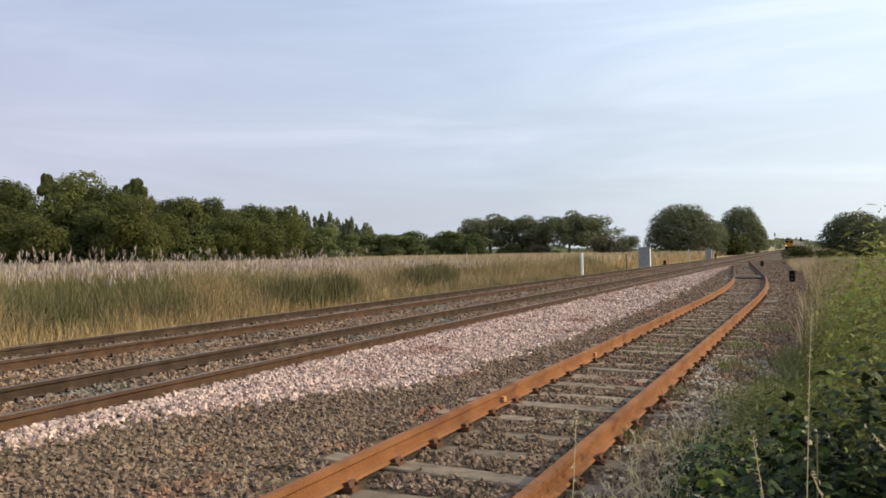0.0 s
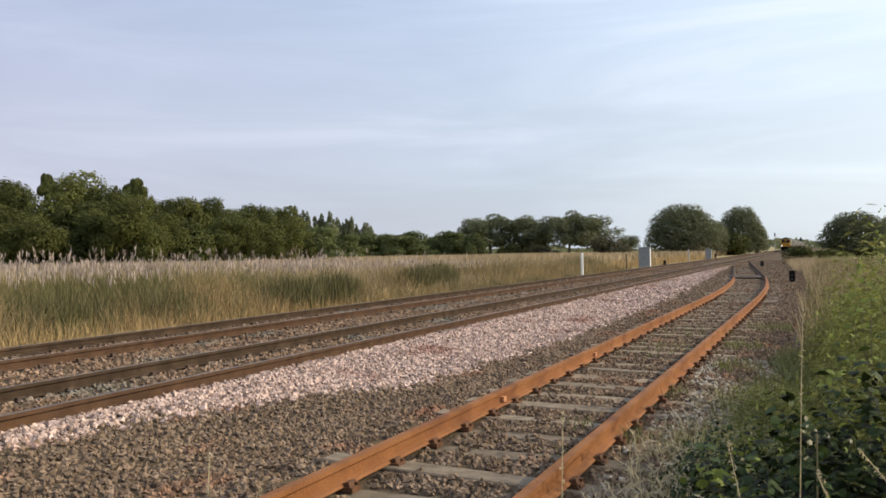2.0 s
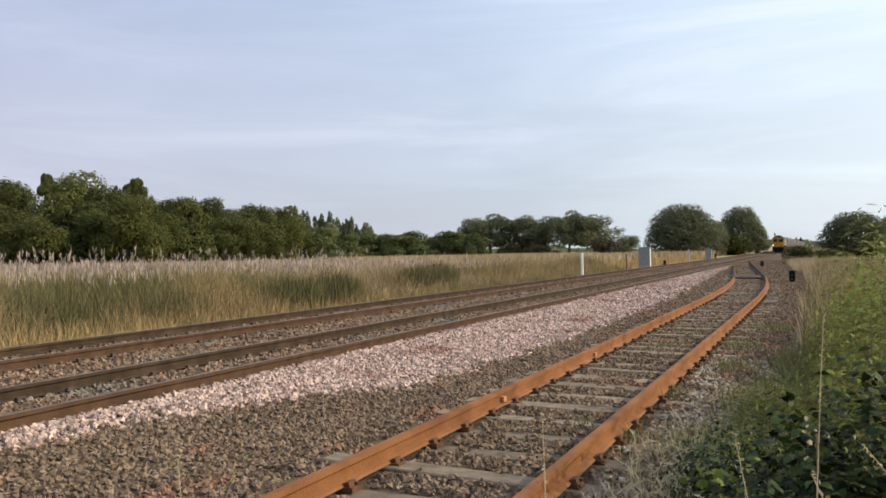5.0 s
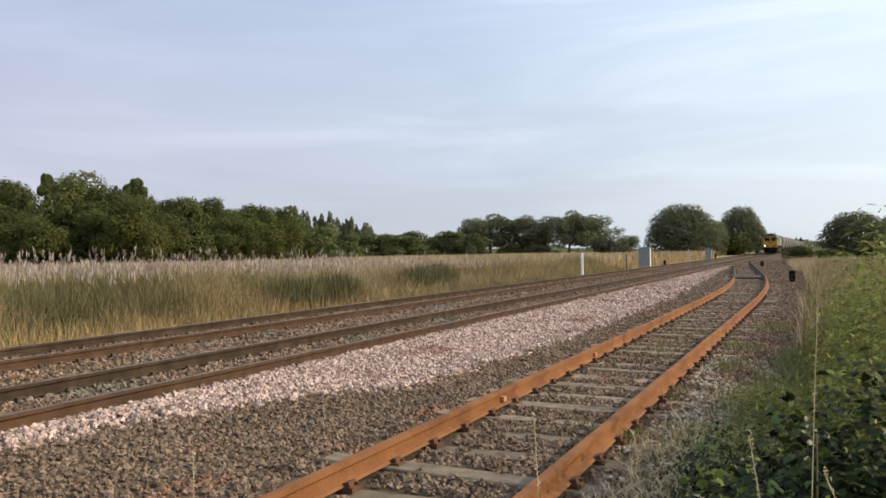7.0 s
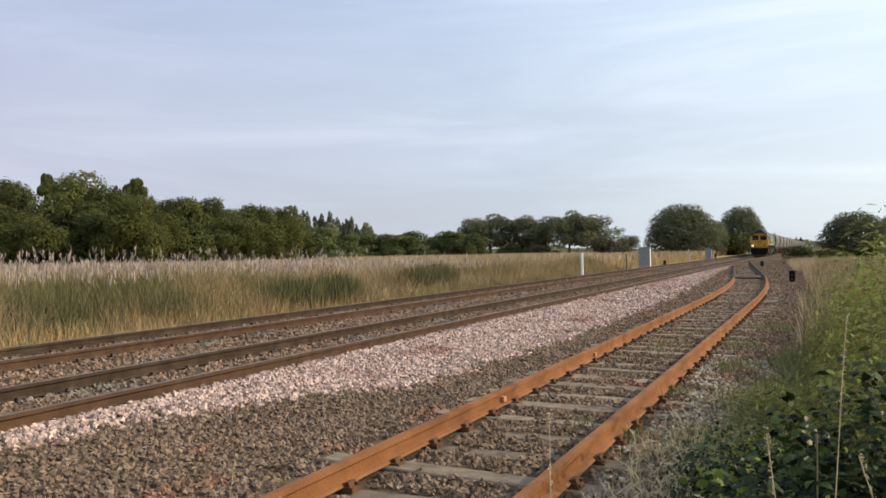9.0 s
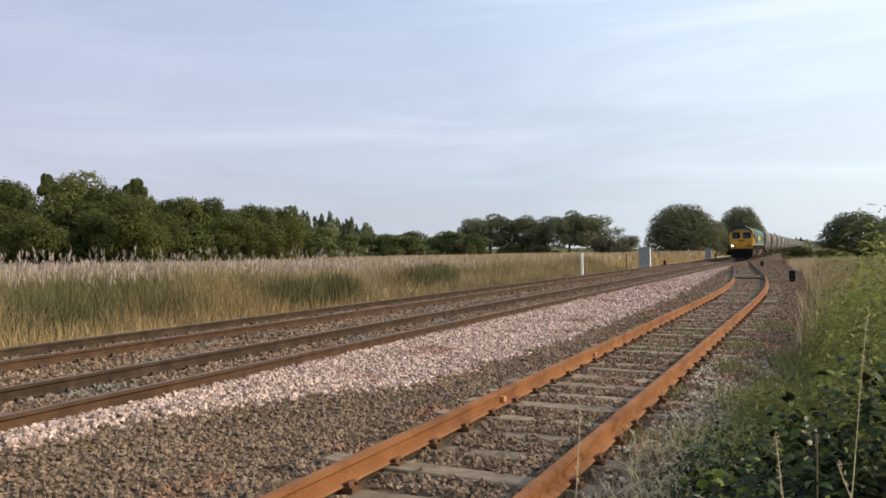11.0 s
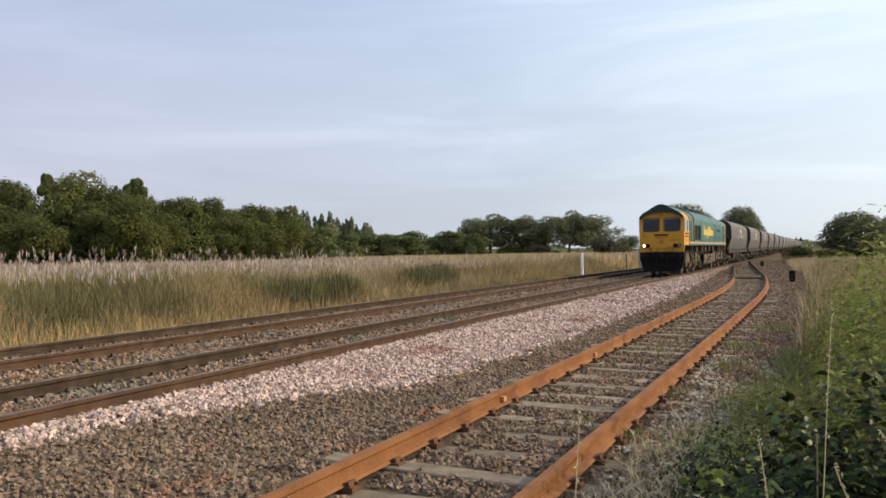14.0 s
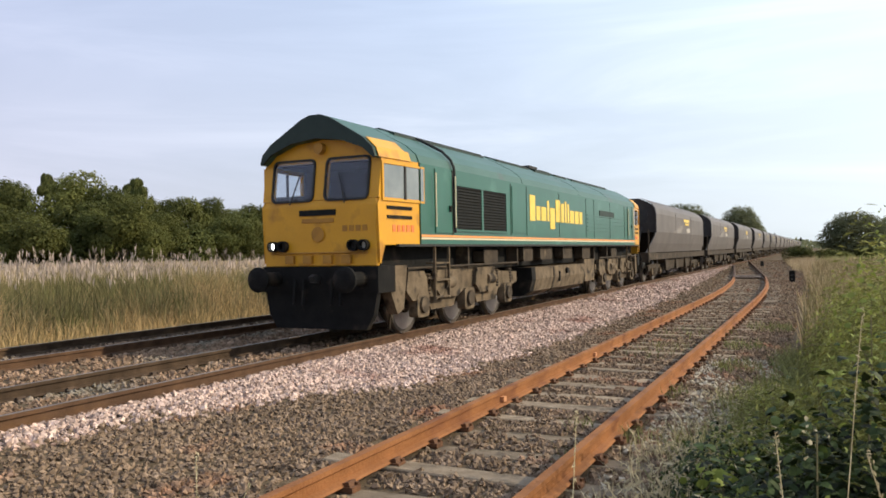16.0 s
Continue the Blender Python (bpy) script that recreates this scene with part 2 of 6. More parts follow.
M = dict(
    pane=clear_glass("pane", (0.93, 0.95, 0.97)),
    field=material("field", (0.20, 0.16, 0.07), (0.40, 0.31, 0.15), 0.08, 0.95, bump=0.5, fine=9.0, stain=(0.10, 0.12, 0.04), stain_scale=0.05, place="World"),
    bed_old=material("bed_old", (0.072, 0.051, 0.031), (0.145, 0.106, 0.066), 5, 0.95, bump=1.0, fine=34, stain=(0.075, 0.056, 0.040), stain_at=0.52, stain_scale=0.6, place="World", spec=0.1),
    stone_pink=material("stone_pink", (0.30, 0.208, 0.170), (0.58, 0.440, 0.370), 9, 0.9, bump=0.3, fine=90, island=0.46, stain=(0.26, 0.145, 0.112), stain_at=0.58, stain_scale=0.7, place="World", spec=0.15),
    stone_old=material("stone_old", (0.134, 0.092, 0.061), (0.247, 0.178, 0.124), 3, 0.95, bump=0.3, fine=90, island=0.40, stain=(0.255, 0.138, 0.086), stain_at=0.57, stain_scale=1.1, place="World", spec=0.15),
    stone_main=material("stone_main", (0.150, 0.098, 0.064), (0.290, 0.196, 0.134), 2, 0.92, bump=0.3, fine=90, island=0.36, stain=(0.19, 0.165, 0.13), stain_at=0.52, stain_scale=0.5, place="World", spec=0.15),
    rust=material("rust", (0.165, 0.066, 0.024), (0.30, 0.128, 0.048), 2.2, 0.8, bump=0.35, fine=40, stain=(0.15, 0.058, 0.026), stain_at=0.56, stain_scale=1.6, place="World", spec=0.2),
    rust_dark=material("rust_dark", (0.060, 0.028, 0.014), (0.150, 0.066, 0.028), 12, 0.85, bump=0.3, place="World"),
    rail_brown=material("rail_brown", (0.048, 0.026, 0.015), (0.108, 0.060, 0.034), 4, 0.75, bump=0.2, fine=60, stain=(0.11, 0.058, 0.028), stain_at=0.62, place="World", spec=0.15),
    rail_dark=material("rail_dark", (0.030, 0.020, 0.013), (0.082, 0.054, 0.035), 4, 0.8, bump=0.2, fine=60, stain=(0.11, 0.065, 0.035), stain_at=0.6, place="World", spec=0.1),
    rail_top=material("rail_top", (0.085, 0.064, 0.047), (0.18, 0.14, 0.105), 3, 0.5, metal=0.35, bump=0.05, fine=90, place="World"),
    chair=material("chair", (0.035, 0.024, 0.018), (0.10, 0.06, 0.035), 12, 0.85, bump=0.3, place="World"),
    timber=material("timber", (0.140, 0.106, 0.073), (0.280, 0.222, 0.158), 9, 0.9, bump=0.5, fine=70, each=0.28, stain=(0.10, 0.08, 0.06), stain_at=0.56, stain_scale=3.0, place="World", spec=0.15),
    concrete=material("concrete", (0.20, 0.18, 0.16), (0.36, 0.33, 0.29), 9, 0.9, bump=0.3, fine=80, each=0.2, place="World"),
    leaf=material("leaf", (0.050, 0.060, 0.018), (0.108, 0.115, 0.034), 0.35, 0.75, bump=0, fine=1.2, each=0.24, island=0.22, through_leaf=0.34, place="World", spec=0.15),
    leaf_light=material("leaf_light", (0.072, 0.080, 0.022), (0.145, 0.148, 0.042), 0.35, 0.75, bump=0, fine=1.2, each=0.24, island=0.22, through_leaf=0.36, place="World", spec=0.15),
    # distance haze is mixed into this leaf colour, so it is paler and greyer
    leaf_haze=material("leaf_haze", (0.125, 0.136, 0.074), (0.190, 0.200, 0.113), 0.25, 0.8, bump=0, fine=1.0, each=0.24, island=0.18, through_leaf=0.48, place="World", spec=0.15),
    leaf_brown=material("leaf_brown", (0.06, 0.055, 0.028), (0.12, 0.10, 0.045), 0.3, 0.7, bump=0, fine=2.0, island=0.35, through_leaf=0.2, place="World"),
    gravel=material("gravel", (0.24, 0.210, 0.160), (0.46, 0.408, 0.318), 6, 0.9, bump=0.2, fine=90, island=0.42, place="World", spec=0.15),
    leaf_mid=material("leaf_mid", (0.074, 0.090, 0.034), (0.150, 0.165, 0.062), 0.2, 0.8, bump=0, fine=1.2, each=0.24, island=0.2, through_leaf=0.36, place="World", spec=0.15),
    bark=material("bark", (0.05, 0.04, 0.03), (0.14, 0.115, 0.09), 3, 0.9, bump=0.6, fine=20),
    # leaf green taken down to hold the shade inside the thicket
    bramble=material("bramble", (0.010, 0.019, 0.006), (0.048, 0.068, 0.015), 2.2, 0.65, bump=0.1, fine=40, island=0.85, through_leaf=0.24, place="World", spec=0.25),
    weed=material("weed", (0.120, 0.134, 0.032), (0.285, 0.280, 0.086), 1.5, 0.75, bump=0, fine=30, island=0.5, through_leaf=0.40, place="World", spec=0.2),
    # yellow-green of real bright shoots, also used for painted sunlit leaf highlights
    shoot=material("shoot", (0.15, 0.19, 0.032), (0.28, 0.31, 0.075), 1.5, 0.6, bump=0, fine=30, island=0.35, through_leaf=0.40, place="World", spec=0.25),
    stem=material("stem", (0.10, 0.09, 0.04), (0.20, 0.17, 0.08), 9, 0.8, bump=0.1, place="World"),
    straw=material("straw", (0.29, 0.195, 0.092), (0.49, 0.352, 0.175), 0.5, 0.85, bump=0, fine=4, island=0.3, through_leaf=0.25, place="World", spec=0.15),
    reed=material("reed", (0.110, 0.098, 0.045), (0.265, 0.212, 0.108), 0.22, 0.85, bump=0, fine=3, island=0.35, through_leaf=0.25, place="World", spec=0.15),
    reed_green=material("reed_green", (0.080, 0.082, 0.028), (0.170, 0.158, 0.060), 0.3, 0.85, bump=0, fine=3, island=0.35, through_leaf=0.28, place="World", spec=0.15),
    reed_clump=material("reed_clump", (0.074, 0.075, 0.030), (0.165, 0.145, 0.068), 0.9, 0.85, bump=0, fine=3, island=0.4, through_leaf=0.25, place="World", spec=0.15),
    ripe=material("ripe", (0.30, 0.228, 0.132), (0.49, 0.384, 0.238), 0.1, 0.85, bump=0, fine=2, island=0.3, through_leaf=0.25, place="World", spec=0.15),
    plume=material("plume", (0.32, 0.25, 0.20), (0.54, 0.44, 0.365), 0.6, 0.9, bump=0, fine=5, island=0.35, through_leaf=0.35, place="World", spec=0.1),
    dusty=material("dusty", (0.17, 0.155, 0.105), (0.31, 0.285, 0.205), 0.6, 0.9, bump=0, fine=5, island=0.3, through_leaf=0.2, place="World", spec=0.1),
    grass=material("grass", (0.10, 0.12, 0.04), (0.27, 0.26, 0.10), 0.8, 0.8, bump=0, fine=6, island=0.5, through_leaf=0.25, place="World"),
    dry=material("dry", (0.36, 0.30, 0.175), (0.60, 0.52, 0.34), 3, 0.75, bump=0, fine=9, island=0.3, through_leaf=0.35, place="World"),
    white=material("white", (0.66, 0.66, 0.63), (0.84, 0.84, 0.81), 3, 0.55, bump=0.05, fine=40),
    grey_steel=material("grey_steel", (0.17, 0.185, 0.19), (0.26, 0.275, 0.28), 3, 0.5, bump=0.05, fine=40),
    black=material("black", (0.005, 0.005, 0.005), (0.014, 0.013, 0.012), 4, 0.8, bump=0.25, fine=30, stain=(0.036, 0.028, 0.021), stain_at=0.58, stain_scale=2.5, spec=0.12),
    green=material("green", (0.013, 0.074, 0.050), (0.023, 0.104, 0.072), 1.2, 0.34, bump=0.02, fine=25, stain=(0.055, 0.155, 0.115), stain_at=0.62, stain_scale=0.9, spec=0.5),
    # slightly greyer than the sides: reflected sky is put into the colour
    roof_green=material("roof_green", (0.022, 0.074, 0.055), (0.042, 0.104, 0.082), 1.0, 0.45, bump=0.05, fine=20, stain=(0.050, 0.070, 0.060), stain_at=0.6, stain_scale=0.8),
    roof_dark=material("roof_dark", (0.006, 0.016, 0.013), (0.016, 0.032, 0.027), 3, 0.65, bump=0.05),
    # darker stain patches: dirt, and the dimness of the shaded cab front
    yellow=material("yellow", (0.49, 0.232, 0.013), (0.60, 0.298, 0.018), 1.6, 0.4, bump=0.03, fine=30, stain=(0.34, 0.155, 0.018), stain_at=0.55, stain_scale=1.7, spec=0.35),
    yellow_grime=material("yellow_grime", (0.24, 0.11, 0.018), (0.42, 0.20, 0.024), 4, 0.6, bump=0.05),
    cream=material("cream", (0.48, 0.42, 0.27), (0.60, 0.52, 0.34), 3, 0.5, bump=0.03),
    orange=material("orange", (0.60, 0.22, 0.06), (0.72, 0.30, 0.09), 3, 0.5, bump=0.03),
    # rust lightened to paint the highlight on the rail keys
    rust_glint=material("rust_glint", (0.42, 0.19, 0.085), (0.52, 0.25, 0.12), 9, 0.7, bump=0.1),
    # opaque panes with the pale sky reflection put into their colour
    glass_pale_sheen=material("glass_pale_sheen", (0.12, 0.14, 0.145), (0.19, 0.21, 0.215), 3, 0.10, bump=0, spec=0.9),
    rubber=material("rubber", (0.008, 0.008, 0.008), (0.025, 0.024, 0.023), 5, 0.7, bump=0.05),
    grille=material("grille", (0.006, 0.007, 0.007), (0.016, 0.016, 0.015), 6, 0.8, bump=0.3, fine=120, spec=0.15),
    dust=material("dust", (0.060, 0.044, 0.028), (0.175, 0.130, 0.084), 3.2, 0.9, bump=0.3, fine=40, stain=(0.022, 0.017, 0.013), stain_at=0.54, stain_scale=3.4, spec=0.2),
    dust_dark=material("dust_dark", (0.018, 0.014, 0.010), (0.070, 0.052, 0.036), 3.5, 0.85, bump=0.2, fine=40, stain=(0.14, 0.105, 0.070), stain_at=0.62, stain_scale=2.6, spec=0.2),
    wheel=material("wheel", (0.022, 0.017, 0.013), (0.075, 0.058, 0.044), 6, 0.7, metal=0.1, bump=0.1),
    tread=material("tread", (0.30, 0.28, 0.26), (0.5, 0.47, 0.44), 6, 0.3, metal=0.9, bump=0.03),
    hopper=material("hopper", (0.068, 0.058, 0.054), (0.122, 0.106, 0.099), 1.1, 0.6, bump=0.05, fine=25, stain=(0.165, 0.150, 0.138), stain_at=0.64, stain_scale=0.7, each=0.12),
    splash=material("splash", (0.135, 0.120, 0.110), (0.30, 0.275, 0.25), 5, 0.8, bump=0.05, fine=30, stain=(0.11, 0.095, 0.088), stain_at=0.52, stain_scale=5.0),
    # hopper colour darkened to carry the shade on the wagon ends
    hopper_shade=material("hopper_shade", (0.014, 0.012, 0.011), (0.045, 0.039, 0.035), 2, 0.8, bump=0.1),
    coal=material("coal", (0.008, 0.008, 0.008), (0.03, 0.03, 0.03), 9, 0.6, bump=1.0, fine=20),
    mark=material("mark", (0.60, 0.40, 0.06), (0.74, 0.52, 0.10), 3, 0.5, bump=0.02, fine=40),
    pale_mark=material("pale_mark", (0.28, 0.25, 0.215), (0.44, 0.40, 0.35), 3, 0.6, bump=0.02),
    red_mark=material("red_mark", (0.62, 0.13, 0.03), (0.72, 0.2, 0.05), 5, 0.5, bump=0.02),
    lens=material("lens", (0.5, 0.5, 0.48), (0.7, 0.7, 0.67), 5, 0.12, bump=0, spec=0.8),
    lamp_on=glow("lamp_on", (1.0, 0.98, 0.93), 12.0),
)


# ---- mesh helpers ----
def part(name, bm, mat, parent=None, label="", smooth=False, bevel=0.0):
    """Links a bmesh as one object under a thing or a part."""
    if bevel:
        sharp = [e for e in bm.edges if len(e.link_faces) == 2 and e.calc_face_angle(0) > 0.5]
        bmesh.ops.bevel(bm, geom=sharp, offset=bevel, segments=1, affect="EDGES", clamp_overlap=True)
    bmesh.ops.recalc_face_normals(bm, faces=bm.faces)
    me = bpy.data.meshes.new(name)
    bm.to_mesh(me)
    bm.free()
    for p in me.polygons:
        p.use_smooth = smooth
    me.materials.append(mat)
    ob = new(name, me)
    if parent:
        ob.parent = parent
    if label:
        tagged(ob, label)
    return ob


def thing(name, label, category, at=None, group="", kind=""):
    ob = new(name)
    ob.empty_display_size = 0.2
    if at is not None:
        ob.matrix_basis = at
    return tagged(ob, label, category, group, kind)


def box(x0, x1, y0, y1, z0, z1, bm=None):
    bm = bm or bmesh.new()
    v = [bm.verts.new(p) for p in ((x0, y0, z0), (x1, y0, z0), (x1, y1, z0), (x0, y1, z0), (x0, y0, z1), (x1, y0, z1), (x1, y1, z1), (x0, y1, z1))]
    for f in ((0, 3, 2, 1), (4, 5, 6, 7), (0, 1, 5, 4), (1, 2, 6, 5), (2, 3, 7, 6), (3, 0, 4, 7)):
        bm.faces.new([v[i] for i in f])
    return bm


def prism(profile, a, b, axis="y", bm=None):
    """A closed outline swept along one axis. The outline is in (x, z) for y, (y, z) for x, (x, y) for z."""
    bm = bm or bmesh.new()
    put = {"y": lambda p, s: (p[0], s, p[1]), "x": lambda p, s: (s, p[0], p[1]), "z": lambda p, s: (p[0], p[1], s)}[axis]
    r0 = [bm.verts.new(put(p, a)) for p in profile]
    r1 = [bm.verts.new(put(p, b)) for p in profile]
    n = len(profile)
    for i in range(n):
        bm.faces.new((r0[i], r0[(i + 1) % n], r1[(i + 1) % n], r1[i]))
    bm.faces.new(r0)
    bm.faces.new(r1[::-1])
    return bm


def tube(a, b, r, r2=None, seg=12, bm=None):
    """A round bar from a to b."""
    bm = bm or bmesh.new()
    a, b = Vector(a), Vector(b)
    d = (b - a).normalized()
    s = d.orthogonal().normalized()
    t = d.cross(s)
    r2 = r if r2 is None else r2
    rings = []
    for c, q in ((a, r), (b, r2)):
        rings.append([bm.verts.new(c + q * (math.cos(k) * s + math.sin(k) * t)) for k in (2 * math.pi * i / seg for i in range(seg))])
    for i in range(seg):
        bm.faces.new((rings[0][i], rings[0][(i + 1) % seg], rings[1][(i + 1) % seg], rings[1][i]))
    bm.faces.new(rings[0][::-1])
    bm.faces.new(rings[1])
    return bm


def lathe(profile, seg=24, bm=None, centre=(0, 0, 0)):
    """Turns (x, r) about the x axis."""
    bm = bm or bmesh.new()
    c = Vector(centre)
    rings = [[bm.verts.new(c + Vector((x, r * math.cos(k), r * math.sin(k)))) for k in (2 * math.pi * i / seg for i in range(seg))] for x, r in profile]
    for p, q in zip(rings, rings[1:]):
        for i in range(seg):
            bm.faces.new((p[i], p[(i + 1) % seg], q[(i + 1) % seg], q[i]))
    bm.faces.new(rings[0])
    bm.faces.new(rings[-1][::-1])
    return bm


def quick_mesh(name, verts, faces, mat, smooth=False):
    """A mesh from numpy arrays; every face has as many corners as faces has columns."""
    me = bpy.data.meshes.new(name)
    n, k = faces.shape
    me.vertices.add(len(verts))
    me.vertices.foreach_set("co", np.ascontiguousarray(verts, dtype=np.float32).ravel())
    me.loops.add(n * k)
    me.loops.foreach_set("vertex_index", np.ascontiguousarray(faces, dtype=np.int32).ravel())
    me.polygons.add(n)
    me.polygons.foreach_set("loop_start", np.arange(n, dtype=np.int32) * k)
    me.polygons.foreach_set("loop_total", np.full(n, k, dtype=np.int32))
    me.update(calc_edges=True)
    if not smooth:
        me.shade_flat()
    me.materials.append(mat)
    return me


# ---- the lines ----
MAIN_X, FAR_X, SIDE_X = -7.767, -11.593, -2.485
SIDE_Z = -0.075


def smooth01(u):
    u = min(1.0, max(0.0, u))
    return u * u * (3 - 2 * u)


def bend(y):
    """How far the main lines have drifted to the west at y."""
    u = max(0.0, y - 85.0)
    return -0.32 * smooth01(u / 60) - 0.0035 * max(0.0, u - 50)


def siding_x(y):
    u = max(0.0, y - 24.0)
    return SIDE_X - (0.0021 * u * u if u < 22 else 0.0021 * 484 + 0.0924 * (u - 22))


def sweep(profile, line, ys, z=0.0):
    """A rail's outline along a line x(y)."""
    bm = bmesh.new()
    rows = []
    for y in ys:
        x = line(y)
        rows.append([bm.verts.new((x + p[0], y, z + p[1])) for p in profile])
    n = len(profile)
    for a, b in zip(rows, rows[1:]):
        for i in range(n):
            bm.faces.new((a[i], a[(i + 1) % n], b[(i + 1) % n], b[i]))
    bm.faces.new(rows[0])
    bm.faces.new(rows[-1][::-1])
    return bm


# ---- ground and track bed ----
def ground_sheet():
    xs = [-3000, -900, -300, -120, -60, -40, -30, -24, -20, -17, -15.5, -14.2, -13, -9, -5, -1, -0.2, 0.5, 1.5, 3, 6, 12, 40, 150, 900, 3000]
    ys = [-600, -100, -30, -10, 0, 4, 8, 12, 17, 23, 30, 40, 55, 75, 100, 140, 200, 320, 600, 1400, 4000]
    bm = bmesh.new()
    rows = []
    for y in ys:
        row = []
        for x in xs:
            z = -0.55 if x < -14 or x > 0.3 else -0.62
            if x > 0.3 and x < 40:
                z = -0.35
            row.append(bm.verts.new((x, y, z + (0.06 * noise.noise((x * 0.3, y * 0.3, 0)) if abs(x) < 60 else 0))))
        rows.append(row)
    for a, b in zip(rows, rows[1:]):
        for i in range(len(xs) - 1):
            bm.faces.new((a[i], a[i + 1], b[i + 1], b[i]))
    return tagged(part("ground", bm, M["field"], smooth=True), "dry grassy field beside the railway", "ground", kind="structure")


ground_sheet()


def bed_z(x, y):
    """Height of the ballast across the lines."""
    x -= bend(y)
    pts = ((-15.2, -0.66), (-14.0, -0.42), (-13.3, -0.19), (-10.2, -0.19), (-9.7, -0.22), (-9.2, -0.19), (-6.75, -0.17), (-6.2, -0.22), (-4.7, -0.31), (-4.0, -0.285), (-1.0, -0.285), (-0.4, -0.36), (0.9, -0.45))
    for (a, za), (b, zb) in zip(pts, pts[1:]):
        if x <= b:
            return za + (zb - za) * max(0.0, (x - a) / (b - a))
    return pts[-1][1]


def track_bed():
    cols = [-15.2, -14.6, -14.0, -13.6, -13.3, -12.0, -10.2, -9.7, -9.2, -7.8, -6.9, -6.5, -6.0, -5.5, -5.0, -4.6, -4.0, -3.0, -2.0, -1.0, -0.7, -0.4, 0.3, 0.9]
    ys = [-30, -10] + [0.5 * i for i in range(120)] + [60 + 4 * i for i in range(60)] + [320, 400, 500, 700]
    bm = bmesh.new()
    rows = []
    for y in ys:
        row = []
        for c in cols:
            x = c + bend(y)
            row.append(bm.verts.new((x, y, bed_z(x, y) + 0.02 * noise.noise((x * 2, y * 2, 5)))))
        rows.append(row)
    for a, b in zip(rows, rows[1:]):
        for i in range(len(cols) - 1):
            bm.faces.new((a[i], a[i + 1], b[i + 1], b[i]))
    return tagged(part("track_bed", bm, M["bed_old"], smooth=True), "old brown stone ballast bed under the tracks", "track bed", kind="structure")


track_bed()


def pink_edge(y):
    """Where the fresh pale ballast ends, east of the near main line."""
    for (a, xa), (b, xb) in zip(((0, -6.75), (4.5, -6.6), (7.0, -6.05), (9.5, -4.9), (14.7, -4.55), (26, -4.7), (45, -5.6), (70, -7.0)), ((4.5, -6.6), (7.0, -6.05), (9.5, -4.9), (14.7, -4.55), (26, -4.7), (45, -5.6), (70, -7.0), (999, -7.0))):
        if y <= b:
            return xa + (xb - xa) * (y - a) / (b - a)


def stones(name, mat, label, zones, keep):
    """Crushed stones, angular and thrown at random. Zones: x0, x1, y0, y1, stones to the square metre, size."""
    rng = np.random.default_rng(len(name) * 7 + 3)
    core = np.array(((1, 0, 0), (-1, 0, 0), (0, 1, 0), (0, -1, 0), (0, 0, 1), (0, 0, -1)), dtype=float) * 0.66
    facets = np.array([(0, 2, 4), (2, 1, 4), (1, 3, 4), (3, 0, 4), (2, 0, 5), (1, 2, 5), (3, 1, 5), (0, 3, 5)])
    vs, fs, n = [], [], 0
    for x0, x1, y0, y1, per, size in zones:
        count = int((x1 - x0) * (y1 - y0) * per)
        px, py = rng.uniform(x0, x1, count), rng.uniform(y0, y1, count)
        for x, y in zip(px, py):
            lean = bend(y)
            if not keep(x, y):
                continue
            a = rng.normal(size=(3, 3))
            q, _ = np.linalg.qr(a)
            body = core * (size * rng.uniform(0.6, 1.35) * rng.uniform(0.65, 1.2, 3))
            body = (body + rng.uniform(-0.24, 0.24, (6, 3)) * size) @ q
            z = bed_z(x + lean, y) + size * rng.uniform(-0.25, 0.62)
            vs.append(body + (x + lean, y, z))
            fs.append(facets + n)
            n += 6
    ob = new(name, quick_mesh(name, np.concatenate(vs), np.concatenate(fs), mat))
    return tagged(ob, label, "ballast", kind="stuff")


def ragged(x, y, s=0.0):
    return 0.28 * noise.noise((x * 1.1, y * 1.1, s)) + 0.22 * noise.noise((x * 4, y * 4, s)) + 0.45 * noise.noise((x * 15, y * 15, s))


def near_rail(x, y):
    off = [abs(x - (MAIN_X + g)) for g in (-0.75, 0.75)] + [abs(x - (FAR_X + g)) for g in (-0.75, 0.75)] + [abs(x + bend(y) - (siding_x(y) + g)) for g in (-0.75, 0.75)]
    return min(off) < 0.09


def is_pink(x, y):
    return x > MAIN_X + 0.80 and x < pink_edge(y) + ragged(x, y)


def on_sleeper(x, y):
    return abs(x - siding_x(y)) < 1.28 and abs((y + 0.35) % 0.70 - 0.35) < 0.145 and y < 40


stones("fresh_ballast", M["stone_pink"], "fresh pale pink crushed stone ballast shoulder", [(-7.0, -4.0, 3, 14, 780, 0.050), (-7.0, -4.0, 14, 24, 520, 0.056), (-7.0, -4.0, 24, 75, 120, 0.08)], is_pink)
stones("old_ballast", M["stone_old"], "weathered dark brown stone ballast round the siding", [(-7.0, -0.5, 2.2, 11, 640, 0.041), (-7.0, -0.5, -6, 2.2, 60, 0.06), (-7.0, -0.5, 11, 17, 430, 0.044), (-7.0, -0.5, 17, 26, 190, 0.050), (-6.6, -0.6, 26, 44, 60, 0.056), (-6.8, -0.6, 44, 60, 26, 0.062), (-7.0, -1.0, 60, 105, 9, 0.075)],
       lambda x, y: not is_pink(x, y) and x > MAIN_X + 0.8 and not near_rail(x, y) and (not on_sleeper(x, y) or noise.noise((x * 3, y * 3, 9)) > 0.16))
